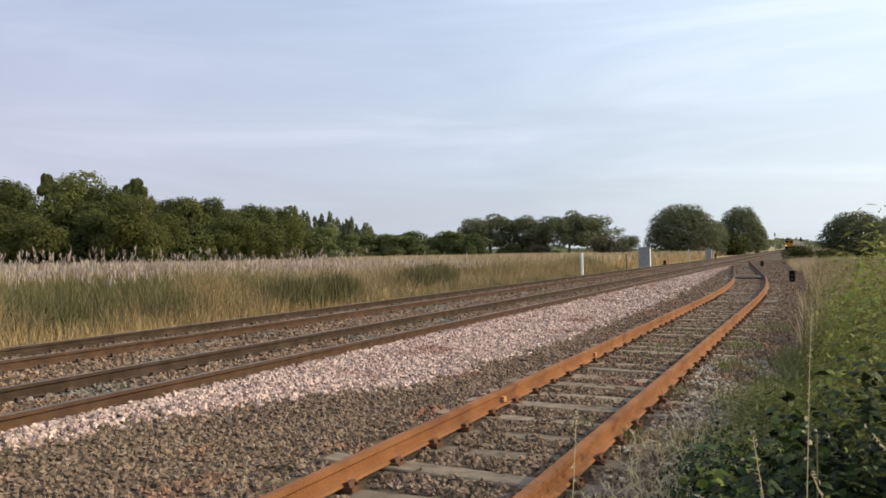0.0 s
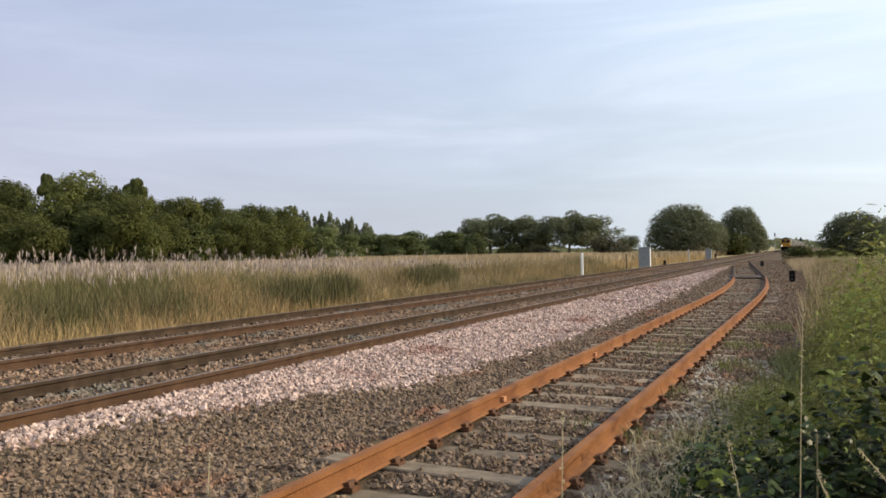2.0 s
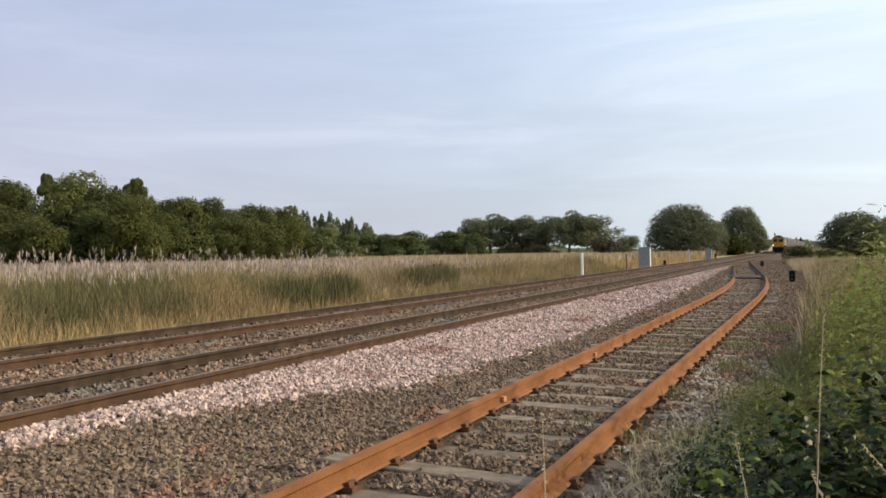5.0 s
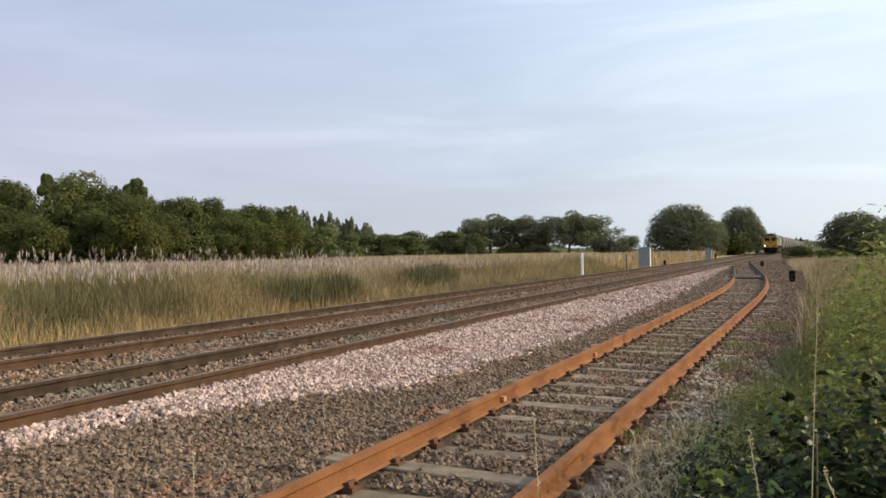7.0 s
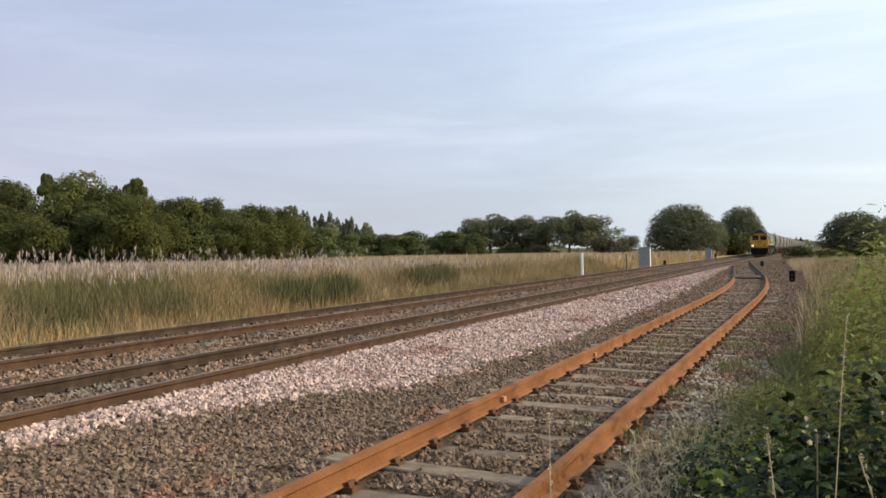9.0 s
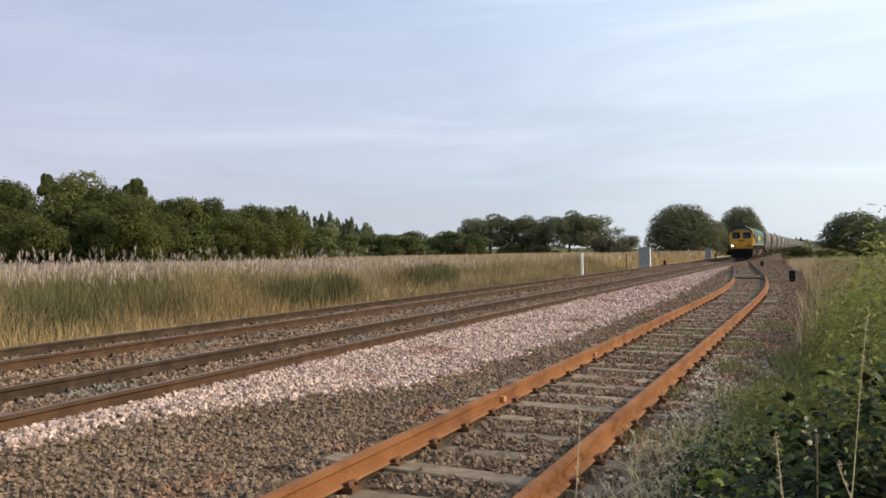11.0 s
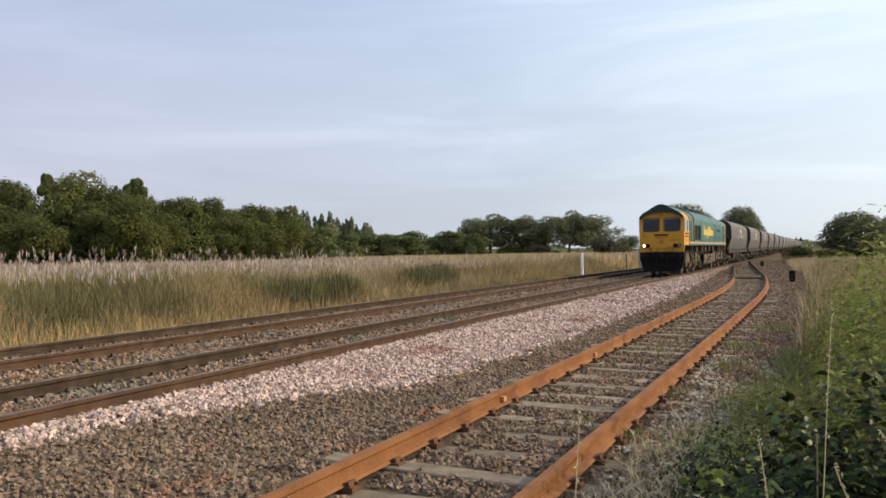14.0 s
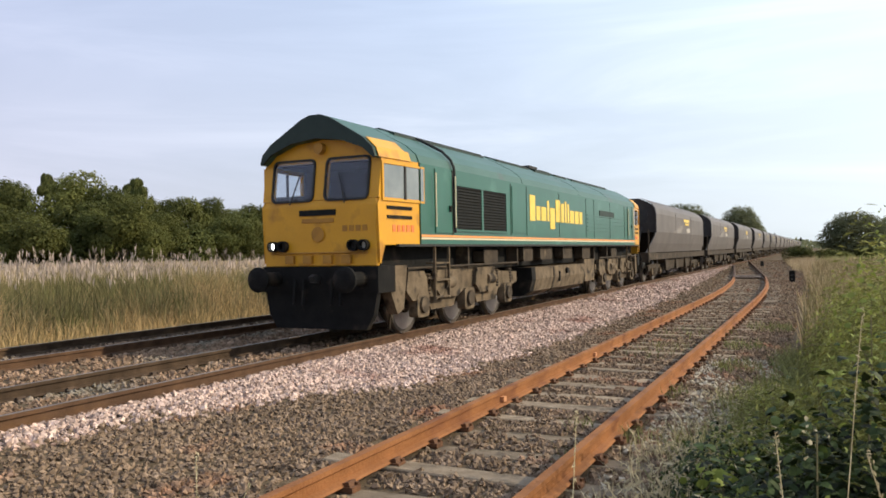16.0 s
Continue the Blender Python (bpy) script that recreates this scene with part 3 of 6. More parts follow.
stones("main_line_ballast", M["stone_main"], "rust-stained stone ballast between the main line rails", [(-13.5, -6.95, 3, 26, 190, 0.054), (-13.5, -6.95, 26, 80, 34, 0.075)],
       lambda x, y: not near_rail(x, y) and not is_pink(x, y))

stones("verge_gravel", M["gravel"], "pale grey gravel at the siding's edge", [(-1.55, -0.5, 8.0, 14, 330, 0.045), (-1.55, -0.7, 4.0, 8.0, 230, 0.040), (-1.55, -1.0, 2.6, 4.0, 200, 0.040)], lambda x, y: noise.noise((x * 1.5, y * 0.7, 3)) > -0.05 and not near_rail(x, y))

# ---- tracks ----
RAIL = ((-0.035, 0.0), (-0.036, -0.036), (-0.033, -0.042), (-0.009, -0.044), (-0.009, -0.125), (-0.055, -0.142), (-0.070, -0.159), (0.070, -0.159), (0.055, -0.142), (0.009, -0.125), (0.009, -0.044), (0.033, -0.042), (0.036, -0.036), (0.035, 0.0))
NEAR_YS = [-30 + 3 * i for i in range(30)] + [60 + 8 * i for i in range(30)] + [300, 320, 360, 420, 500, 640]
SIDE_YS = [-20, -10] + [1.0 * i for i in range(0, 93)]
rng = random.Random(4)


def sleeper_mesh(length, width, height, mat, name):
    bm = box(-length / 2, length / 2, -width / 2, width / 2, -height, 0)
    bmesh.ops.bevel(bm, geom=bm.edges[:], offset=0.012, segments=1, affect="EDGES")
    bmesh.ops.recalc_face_normals(bm, faces=bm.faces)
    me = bpy.data.meshes.new(name)
    bm.to_mesh(me)
    bm.free()
    me.materials.append(mat)
    return me


def chair_mesh(mat):
    """A base plate with low spring clips at the rail's foot."""
    bm = box(-0.14, 0.14, -0.06, 0.06, -0.200, -0.158)
    for s in (-1, 1):
        prism(((s * 0.045, -0.158), (s * 0.115, -0.158), (s * 0.10, -0.12), (s * 0.05, -0.135)), -0.05, 0.05, "y", bm)
        tube((s * 0.125, 0.035, -0.16), (s * 0.125, 0.035, -0.135), 0.016, seg=6, bm=bm)
    bmesh.ops.recalc_face_normals(bm, faces=bm.faces)
    me = bpy.data.meshes.new("rail_chair")
    bm.to_mesh(me)
    bm.free()
    me.materials.append(mat)
    return me


def piece(name, me, parent, m):
    ob = new(name, me)
    ob.parent = parent
    ob.matrix_basis = m
    return ob


def track(label, line, ys, z, rail_mat, top_mat, sleepers, spacing, sleep_me, drop, chairs_to, skew=0.0):
    t = thing("railway_track", label, "railway track")
    for g in (-0.7525, 0.7525):
        if not top_mat:
            # beyond the points the siding's rails are darker
            part("rail", sweep(RAIL, lambda y, g=g: line(y) + g, [y for y in ys if y <= 43], z), rail_mat, t)
            part("rail", sweep(RAIL, lambda y, g=g: line(y) + g, [y for y in ys if y >= 43], z), M["rail_brown"], t, "dark brown rail through the points")
            continue
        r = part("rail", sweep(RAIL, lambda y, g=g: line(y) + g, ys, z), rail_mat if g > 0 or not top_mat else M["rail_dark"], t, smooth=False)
        if top_mat:
            part("running_surface", sweep(((-0.027, 0.002), (-0.027, -0.004), (0.027, -0.004), (0.027, 0.002)), lambda y, g=g: line(y) + g, ys, z + 0.001), top_mat, r, "worn bright rail head")
    ch = chair_mesh(M["chair"] if top_mat else M["rust_dark"])
    y0, y1 = sleepers
    k = int((y1 - y0) / spacing)
    for i in range(k):
        y = y0 + i * spacing
        piece("sleeper", sleep_me, t, pose(line(y) + rng.uniform(-0.04, 0.04), y + rng.uniform(-0.02, 0.02), z - 0.18 + drop + rng.uniform(-0.012, 0.012), rng.uniform(-3, 3), rng.uniform(-0.8, 0.8), rng.uniform(-2.0, 2.0) + skew))
        if y < chairs_to:
            for g in (-0.7525, 0.7525):
                piece("rail_chair", ch, t, pose(line(y) + g, y, z))
    return t


WOODEN = sleeper_mesh(2.6, 0.255, 0.13, M["timber"], "sleeper")
HARD = sleeper_mesh(2.5, 0.26, 0.15, M["concrete"], "sleeper")
track("disused siding track with bright orange rusty rails", siding_x, SIDE_YS, SIDE_Z, M["rust"], None, (-7.7, 62), 0.70, WOODEN, -0.012, 30)
SIDING = [o for o in scene.objects if o.name == "railway_track"][0]
for ky in (8.15, 12.1):
    part("rail_key", box(siding_x(ky) - 0.7525 + 0.012, siding_x(ky) - 0.7525 + 0.055, ky - 0.04, ky + 0.04, SIDE_Z - 0.125, SIDE_Z - 0.07), M["rust_glint"], SIDING, "rusty rail key with its highlight in the colour", bevel=0.01)
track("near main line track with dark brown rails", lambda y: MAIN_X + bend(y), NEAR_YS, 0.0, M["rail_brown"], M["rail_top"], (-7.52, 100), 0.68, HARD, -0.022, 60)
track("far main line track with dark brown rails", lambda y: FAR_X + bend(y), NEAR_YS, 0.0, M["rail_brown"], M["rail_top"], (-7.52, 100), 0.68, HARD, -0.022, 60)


# ---- trackside equipment ----
def cabinet(x, y, w, d, h, label):
    c = thing("equipment_cabinet", label, "cabinet", pose(x, y, -0.5, 0, 0, 4))
    part("plinth", box(-w / 2 - 0.05, w / 2 + 0.05, -d / 2 - 0.05, d / 2 + 0.05, 0, 0.18), M["concrete"], c, "concrete plinth", bevel=0.01)
    part("body", box(-w / 2, w / 2, -d / 2, d / 2, 0.18, h - 0.07), M["grey_steel"], c, bevel=0.01)
    for s in (-1, 1):
        door = part("door", box(s * w / 4 - w / 4 + 0.03, s * w / 4 + w / 4 - 0.03, -d / 2 - 0.02, -d / 2 - 0.001, 0.24, h - 0.13), M["grey_steel"], c, bevel=0.006)
        part("handle", box(-s * 0.05 + s * 0.1 - 0.015, -s * 0.05 + s * 0.1 + 0.015, -d / 2 - 0.05, -d / 2 - 0.018, h * 0.5, h * 0.5 + 0.14), M["black"], door)
    # sunlight on the east end is put into this white sheet's colour
    part("side_panel", box(w / 2 + 0.002, w / 2 + 0.02, -d / 2 + 0.02, d / 2 - 0.02, 0.2, h - 0.09), M["white"], c, "end coloured white to look sunlit")
    part("lid", prism(((-w / 2 - 0.06, h - 0.07), (w / 2 + 0.06, h - 0.07), (w / 2 + 0.06, h - 0.02), (0, h + 0.03), (-w / 2 - 0.06, h - 0.02)), -d / 2 - 0.06, d / 2 + 0.06), M["grey_steel"], c)
    return c


cabinet(-16.05, 80.8, 1.1, 0.7, 2.1, "grey steel lineside equipment cabinet with end whitened as sunlit")
cabinet(-15.6, 128.0, 0.9, 0.6, 1.75, "pale grey lineside cabinet near the far junction")


def marker_post(x, y, h, label, mat, w=0.11):
    p = thing("marker_post", label, "post", pose(x, y, -0.55))
    part("shaft", box(-w / 2, w / 2, -w / 2, w / 2, 0, h), mat, p, bevel=0.012)
    part("cap", prism(((-w / 2 - 0.01, h), (w / 2 + 0.01, h), (w / 2 - 0.02, h + 0.05), (-w / 2 + 0.02, h + 0.05)), -w / 2 - 0.01, w / 2 + 0.01), mat, p)
    return p


marker_post(-16.05, 57.4, 1.75, "tall white painted marker post in grass", M["white"], 0.16)
marker_post(-16.6, 114.4, 1.75, "pale weathered post beside the far line", M["pale_mark"], 0.20)
marker_post(-15.95, 71.9, 1.5, "thin weathered brown wooden stake", M["bark"], 0.09)


def point_lever(x, y, h, label):
    t = thing("ground_signal", label, "ground signal", pose(x, y, -0.40))
    part("base", box(-0.2, 0.2, -0.2, 0.2, 0, 0.12), M["chair"], t, bevel=0.01)
    part("case", box(-0.13, 0.13, -0.12, 0.12, 0.12, h), M["black"], t, bevel=0.02)
    part("hood", prism(((-0.14, h), (0.14, h), (0.10, h + 0.06), (-0.10, h + 0.06)), -0.18, 0.12), M["black"], t)
    for z in (0.28, 0.46):
        part("lens", tube((-0.0, -0.15, z), (0.0, -0.17, z), 0.06), M["rubber"], t)
    part("rod", tube((-0.28, 0.05, 0.10), (-1.1, 0.05, 0.06), 0.02, seg=8), M["chair"], t)
    return t


point_lever(-1.2, 41.4, 0.62, "small black ground signal beside the siding")
point_lever(-15.4, 88.5, 0.45, "squat black trackside box by the cabinet")
point_lever(-4.6, 75.0, 0.5, "small dark trackside signal by the junction")
point_lever(-14.9, 131.0, 0.8, "dark point motor beside the far line")


def stretcher():
    t = thing("point_stretcher", "dark boarded point cover between the siding rails", "point cover", pose(siding_x(46.5), 46.5, -0.215, 0, 0, 4))
    for i in range(6):
        part("board", box(-0.66, 0.66, -2.1 + i * 0.75, -1.5 + i * 0.75, 0, 0.055), M["chair"], t, bevel=0.008)
    return t


stretcher()


def far_signal(x, y, h, label):
    s = thing("signal_mast", label, "signal", pose(x, y, -0.4))
    part("mast", tube((0, 0, 0), (0, 0, h), 0.09, 0.07, 10), M["grey_steel"], s)
    part("head", box(-0.24, 0.24, -0.12, 0.12, h - 0.1, h + 0.95), M["black"], s, bevel=0.03)
    for i in range(3):
        part("hood", tube((0, -0.12, h + 0.1 + i * 0.3), (0, -0.3, h + 0.1 + i * 0.3), 0.11, seg=10), M["black"], s)
    part("ladder", box(0.12, 0.16, 0.1, 0.4, 0, h), M["grey_steel"], s)
    return s


far_signal(-5.0, 262, 3.4, "black colour-light signal on a mast, far off")
far_signal(-14.3, 305, 5.6, "slim grey signal mast beside the far line")


# ---- the train: each vehicle's front is at y = 0 and it runs towards -y ----
def plate(name, mat, parent, y0, y1, z0, z1, x, t=0.02, label="", bevel=0.004):
    """A flat panel on the east or west side of a vehicle."""
    s = 1 if x > 0 else -1
    return part(name, box(min(x, x + s * t), max(x, x + s * t), y0, y1, z0, z1), mat, parent, label, bevel=bevel)


def face(z):
    """How far the cab front stands back at height z."""
    return 0.0 if z < 2.3 else (z - 2.3) * 0.16


def front_panel(x0, x1, z0, z1, out, thick=0.03, bm=None):
    """A panel that follows the raked cab front."""
    bm = bm or bmesh.new()
    a, b = face(z0) - out, face(z1) - out
    prism(((a, z0), (a + thick, z0), (b + thick, z1), (b, z1)), x0, x1, "x", bm)
    return bm


def rounded(x0, x1, z0, z1, r):
    pts = []
    for cx, cz, a0 in ((x1 - r, z1 - r, 0), (x0 + r, z1 - r, 90), (x0 + r, z0 + r, 180), (x1 - r, z0 + r, 270)):
        for k in range(4):
            a = radians(a0 + k * 30)
            pts.append((cx + r * math.cos(a), cz + r * math.sin(a)))
    return pts


def raked(outline, out, thick):
    bm = bmesh.new()
    a = [bm.verts.new((x, face(z) - out, z)) for x, z in outline]
    b = [bm.verts.new((x, face(z) - out + thick, z)) for x, z in outline]
    n = len(outline)
    bm.faces.new(a)
    bm.faces.new(b[::-1])
    for i in range(n):
        bm.faces.new((a[i], a[(i + 1) % n], b[(i + 1) % n], b[i]))
    return bm


def ring_tube(x, z, y0, y1, r_out, r_in, seg=18):
    """An open-ended pipe along y."""
    bm = bmesh.new()
    rings = []
    for y, r in ((y0, r_in), (y0, r_out), (y1, r_out), (y1, r_in)):
        rings.append([bm.verts.new((x + r * math.cos(k), y, z + r * math.sin(k))) for k in (2 * math.pi * i / seg for i in range(seg))])
    for p, q in zip(rings, rings[1:] + rings[:1]):
        for i in range(seg):
            bm.faces.new((p[i], p[(i + 1) % seg], q[(i + 1) % seg], q[i]))
    return bm


def wheelset(parent, y, r, gauge=0.75):
    w = part("wheelset", tube((-0.95, 0, 0), (0.95, 0, 0), 0.09, seg=10), M["wheel"], parent)
    w.matrix_basis = pose(0, y, r)
    for s in (-1, 1):
        part("wheel", lathe(((s * 0.66, r + 0.03), (s * 0.69, r + 0.03), (s * 0.70, r), (s * 0.80, r - 0.004), (s * 0.80, r - 0.07), (s * 0.77, r - 0.08), (s * 0.76, 0.16), (s * 0.84, 0.15), (s * 0.84, 0.0001)), 28), M["wheel"], w)
        part("tread", lathe(((s * 0.705, r + 0.002), (s * 0.795, r + 0.001)), 28), M["tread"], w, "bright worn steel tread")
    return w


LOCO_R, WAGON_R = 0.53, 0.46
LOCO_AXLES, WAGON_AXLES = ((1.55, 3.65, 5.85), (14.85, 17.05, 19.15)), ((2.0, 4.0), (14.6, 16.6))
ROOF = ((1.28, 3.08), (1.225, 3.24), (1.02, 3.42), (0.74, 3.57), (0.32, 3.80), (0.12, 3.865), (-0.12, 3.865), (-0.32, 3.80), (-0.74, 3.57), (-1.02, 3.42), (-1.225, 3.24), (-1.28, 3.08))
HOOD = ROOF + ((-1.24, 3.06), (-1.02, 3.24), (-0.55, 3.40), (0.0, 3.46), (0.55, 3.40), (1.02, 3.24), (1.24, 3.06))


def cab_block(outline, loco):
    """The cab's yellow body, its front corners rounded off."""
    bm = prism(outline, -1.27, 1.27, "x")
    front = [e for e in bm.edges if all(v.co.y < 0.3 for v in e.verts) and abs(e.verts[0].co.x - e.verts[1].co.x) < 0.01]
    bmesh.ops.bevel(bm, geom=front, offset=0.06, segments=2, affect="EDGES", clamp_overlap=True)
    return part("cab", bm, M["yellow"], loco, "bright yellow cab end", bevel=0.02)


def cab_end(loco, y0, flip):
    """One yellow cab end; the rear one is the same turned round."""
    def place(ob):
        if flip:
            ob.matrix_basis = pose(0, y0, 0, 0, 0, 180)
        return ob
    # solid below the windows, an open glazed box above
    cab = place(cab_block(((0.0, 1.27), (0.0, 2.3), (face(2.41), 2.41), (1.30, 2.41), (1.30, 1.63), (0.13, 1.63), (0.10, 1.27)), loco))
    for x0, x1 in ((-1.27, -1.03), (-0.15, 0.15), (1.03, 1.27)):
        part("pillar", front_panel(x0, x1, 2.412, 3.09, 0.0, 0.07), M["yellow"], cab, "yellow windscreen pillar", bevel=0.01)
    for s in (-1, 1):
        for y0_, y1_, z0_, z1_ in ((0.17, 0.24, 2.412, 3.09), (1.24, 1.30, 2.412, 3.09), (0.24, 1.24, 2.98, 3.09)):
            part("side_post", box(*sorted((s * 1.20, s * 1.268)), y0_, y1_, z0_, z1_), M["yellow"], cab)
    part("bulkhead", box(-1.19, 1.19, 1.25, 1.29, 2.413, 3.06), M["grille"], cab, "dark cab rear wall")
    part("headlining", box(-1.19, 1.19, 0.2, 1.24, 3.04, 3.06), M["grille"], cab)
    part("driver_desk", prism(((0.10, 2.413), (0.10, 2.50), (0.45, 2.46), (0.45, 2.413)), -1.1, 1.1, "x"), M["grille"], cab, "dark driver's desk")
    # the green roof's shaded front, made as a thin near-black plate
    place(part("cab_fascia", prism([(x * 0.985, z) for x, z in HOOD], -0.06, -0.01), M["roof_dark"], loco, "cab roof front darkened for shade"))
    place(part("cab_hood", prism([(x * 0.985, z) for x, z in HOOD], -0.008, 1.32), M["roof_green"], loco, "green overhanging cab roof"))
    part("cab_brow", prism([(x * 0.955, z - 0.012) for x, z in ROOF], face(3.09) + 0.006, 1.29), M["yellow"], cab, "yellow brow over the windscreens")
    for s in (-1, 1):
        for (xa, za), (xb, zb), end in ((ROOF[0], ROOF[1], 1.02), (ROOF[1], ROOF[2], 0.92)):
            part("cab_eave", prism(((s * xa, za), (s * (xa + 0.012), za), (s * (xb + 0.012), zb + 0.008), (s * xb, zb)), 0.02, end), M["yellow"], cab, "yellow cab roof edge")
        glass = part("windscreen", raked(rounded(min(s * 0.15, s * 1.03), max(s * 0.15, s * 1.03), 2.42, 3.10, 0.09), 0.016, 0.012), M["pane"], cab, "tinted windscreen")
        glass.visible_shadow = False
        outline = rounded(min(s * 0.11, s * 1.07), max(s * 0.11, s * 1.07), 2.38, 3.14, 0.11)
        inner = rounded(min(s * 0.15, s * 1.03), max(s * 0.15, s * 1.03), 2.42, 3.10, 0.09)
        bm = bmesh.new()
        n = len(outline)
        o = [bm.verts.new((x, face(z) - 0.028, z)) for x, z in outline]
        i_ = [bm.verts.new((x, face(z) - 0.028, z)) for x, z in inner]
        ob_ = [bm.verts.new((x, face(z) + 0.01, z)) for x, z in outline]
        ib_ = [bm.verts.new((x, face(z) + 0.01, z)) for x, z in inner]
        for k in range(n):
            j = (k + 1) % n
            for q in ((o[k], o[j], i_[j], i_[k]), (o[k], ob_[k], ob_[j], o[j]), (i_[k], i_[j], ib_[j], ib_[k])):
                bm.faces.new(q)
        part("window_seal", bm, M["rubber"], cab, "black rubber window seal")
        part("wiper", tube((s * 0.60, -0.05, 2.34), (s * 0.42, face(2.85) - 0.05, 2.85), 0.012, seg=6), M["rubber"], cab)
        # lamps
        for x, r, mat in ((0.93, 0.066, M["lamp_on"] if s < 0 and not flip else M["lens"]), (0.72, 0.07, M["rubber"])):
            hous = part("lamp_housing", ring_tube(s * x, 1.62, -0.11, 0.02, r + 0.028, r), M["black"], cab)
            part("headlight", tube((s * x, -0.012, 1.62), (s * x, 0.004, 1.62), r, seg=18), mat, hous, "lit white headlight" if mat is M["lamp_on"] else "unlit headlight lens")
        # side window with its frame and pillar
        part("side_window", box(*sorted((s * 1.270, s * 1.280)), 0.15, 1.29, 2.415, 2.98), M["pane"] if s < 0 else M["glass_pale_sheen"], cab, "sliding side window").visible_shadow = False
        part("fixed_pane", box(*sorted((s * 1.296, s * 1.304)), 1.33, 1.44, 2.40, 2.98), M["glass_pale_sheen"], cab)
        for a, b, c, d in ((0.10, 0.15, 2.36, 3.02), (0.80, 0.85, 2.40, 2.98), (1.43, 1.48, 2.36, 3.02), (0.15, 1.43, 2.36, 2.40), (0.15, 1.43, 2.98, 3.02)):
            part("window_bar", box(*sorted((s * 1.271, s * 1.300)), a, b, c, d), M["rubber"] if a == 0.80 else M["yellow"], cab)
        for k in range(2):
            part("side_vent", box(*sorted((s * 1.268, s * 1.283)), 0.25, 1.05, 2.22 - 0.16 * k, 2.28 - 0.16 * k), M["black"], cab)
        for k in range(5):
            part("number_bar", box(*sorted((s * 1.268, s * 1.278)), 0.42 + 0.15 * k, 0.52 + 0.15 * k, 1.84, 1.96), M["red_mark"], cab)
        # buffer
        bf = part("buffer", tube((s * 0.865, -0.50, 1.06), (s * 0.865, 0.35, 1.06), 0.12, seg=16), M["black"], cab)
        part("buffer_head", lathe(((0.0, 0.215), (0.05, 0.215), (0.08, 0.15), (0.1, 0.0001)), 20), M["black"], bf, "oval black buffer head").matrix_basis = pose(s * 0.865, -0.52, 1.06, 0, 0, -90)
    part("grille_strip", front_panel(-0.42, 0.38, 2.14, 2.24, 0.015), M["grille"], cab, "dark vent strip")
    part("grille_strip", front_panel(-0.36, 0.34, 2.02, 2.09, 0.015), M["yellow_grime"], cab)
    for k in range(4):
        part("number_bar", front_panel(0.52 + 0.14 * k, 0.62 + 0.14 * k, 1.86, 1.96, 0.008, 0.02), M["yellow_grime"], cab)
    part("emblem", lathe(((0.0, 0.13), (0.03, 0.11)), 14), M["yellow_grime"], cab, "grimy round emblem").matrix_basis = pose(0.0, -0.03, 1.82, 0, 0, 90)
    part("horn_cover", tube((0, 0.02, 3.30), (0, 0.25, 3.30), 0.10, seg=14), M["yellow_grime"], cab)
    for x in (-0.62, -0.22, 0.22, 0.62):
        part("socket", box(x - 0.09, x + 0.09, -0.07, 0.02, 1.32, 1.46), M["yellow_grime"], cab, "grimy cable socket", bevel=0.02)
    part("waist_rail", tube((-1.05, -0.03, 1.50), (1.05, -0.03, 1.50), 0.016, seg=8), M["yellow_grime"], cab)
    # black lower front with plough and coupling hook
    low = part("buffer_beam", box(-1.26, 1.26, -0.02, 0.5, 0.82, 1.268), M["black"], loco, bevel=0.03)
    place(low)
    part("plough", prism(((-1.22, 0.82), (-1.14, 0.45), (-0.98, 0.20), (0.98, 0.20), (1.14, 0.45), (1.22, 0.82)), 0.0, 0.12, "y"), M["black"], low, "black obstacle deflector", bevel=0.03)
    part("coupling_hook", prism(((0.0, 0.98), (-0.22, 1.0), (-0.26, 1.1), (-0.16, 1.14), (0.0, 1.1)), -0.05, 0.05, "x"), M["rubber"], low)
    for x in (-0.5, -0.3, 0.32, 0.52):
        part("hose", tube((x, -0.06, 1.05), (x + 0.04, -0.16, 0.62), 0.03, seg=8), M["black"], low)
    for s in (-1, 1):
        part("sandbox", prism(((0.42, 1.26), (0.42, 0.8), (0.62, 0.42), (0.82, 0.5), (0.95, 1.26)), s * 1.02, s * 1.22, "x"), M["dust"], low, "dusty side skirt", bevel=0.02)
    taper_front([cab, low] + [o for o in loco.children if o.name.startswith(("cab_fascia", "cab_hood")) and o.matrix_basis == cab.matrix_basis])
    return cab


def taper_front(bodies):
    """Draws the cab in a little towards its front; lamps and buffers keep their places."""
    for ob in [o for b in bodies for o in (b, *b.children)]:
        if ob.name.startswith(("lamp_housing", "buffer", "emblem")) and not ob.name.startswith("buffer_beam"):
            continue
        for v in ob.data.vertices:
            v.co.x *= 1 - 0.065 * (1 - min(1.0, max(0.0, v.co.y / 1.3)))


def coil(x, y, z0, z1, r, turns=6, seg=12):
    """A coil spring as one ribbed body."""
    bm = bmesh.new()
    rings = []
    n = turns * 2 + 1
    for i in range(n):
        q = r if i % 2 else r * 0.72
        z = z0 + (z1 - z0) * i / (n - 1)
        rings.append([bm.verts.new((x + q * math.cos(k), y + q * math.sin(k), z)) for k in (2 * math.pi * j / seg for j in range(seg))])
    for a, c in zip(rings, rings[1:]):
        for j in range(seg):
            bm.faces.new((a[j], a[(j + 1) % seg], c[(j + 1) % seg], c[j]))
    bm.faces.new(rings[0][::-1])
    bm.faces.new(rings[-1])
    return bm


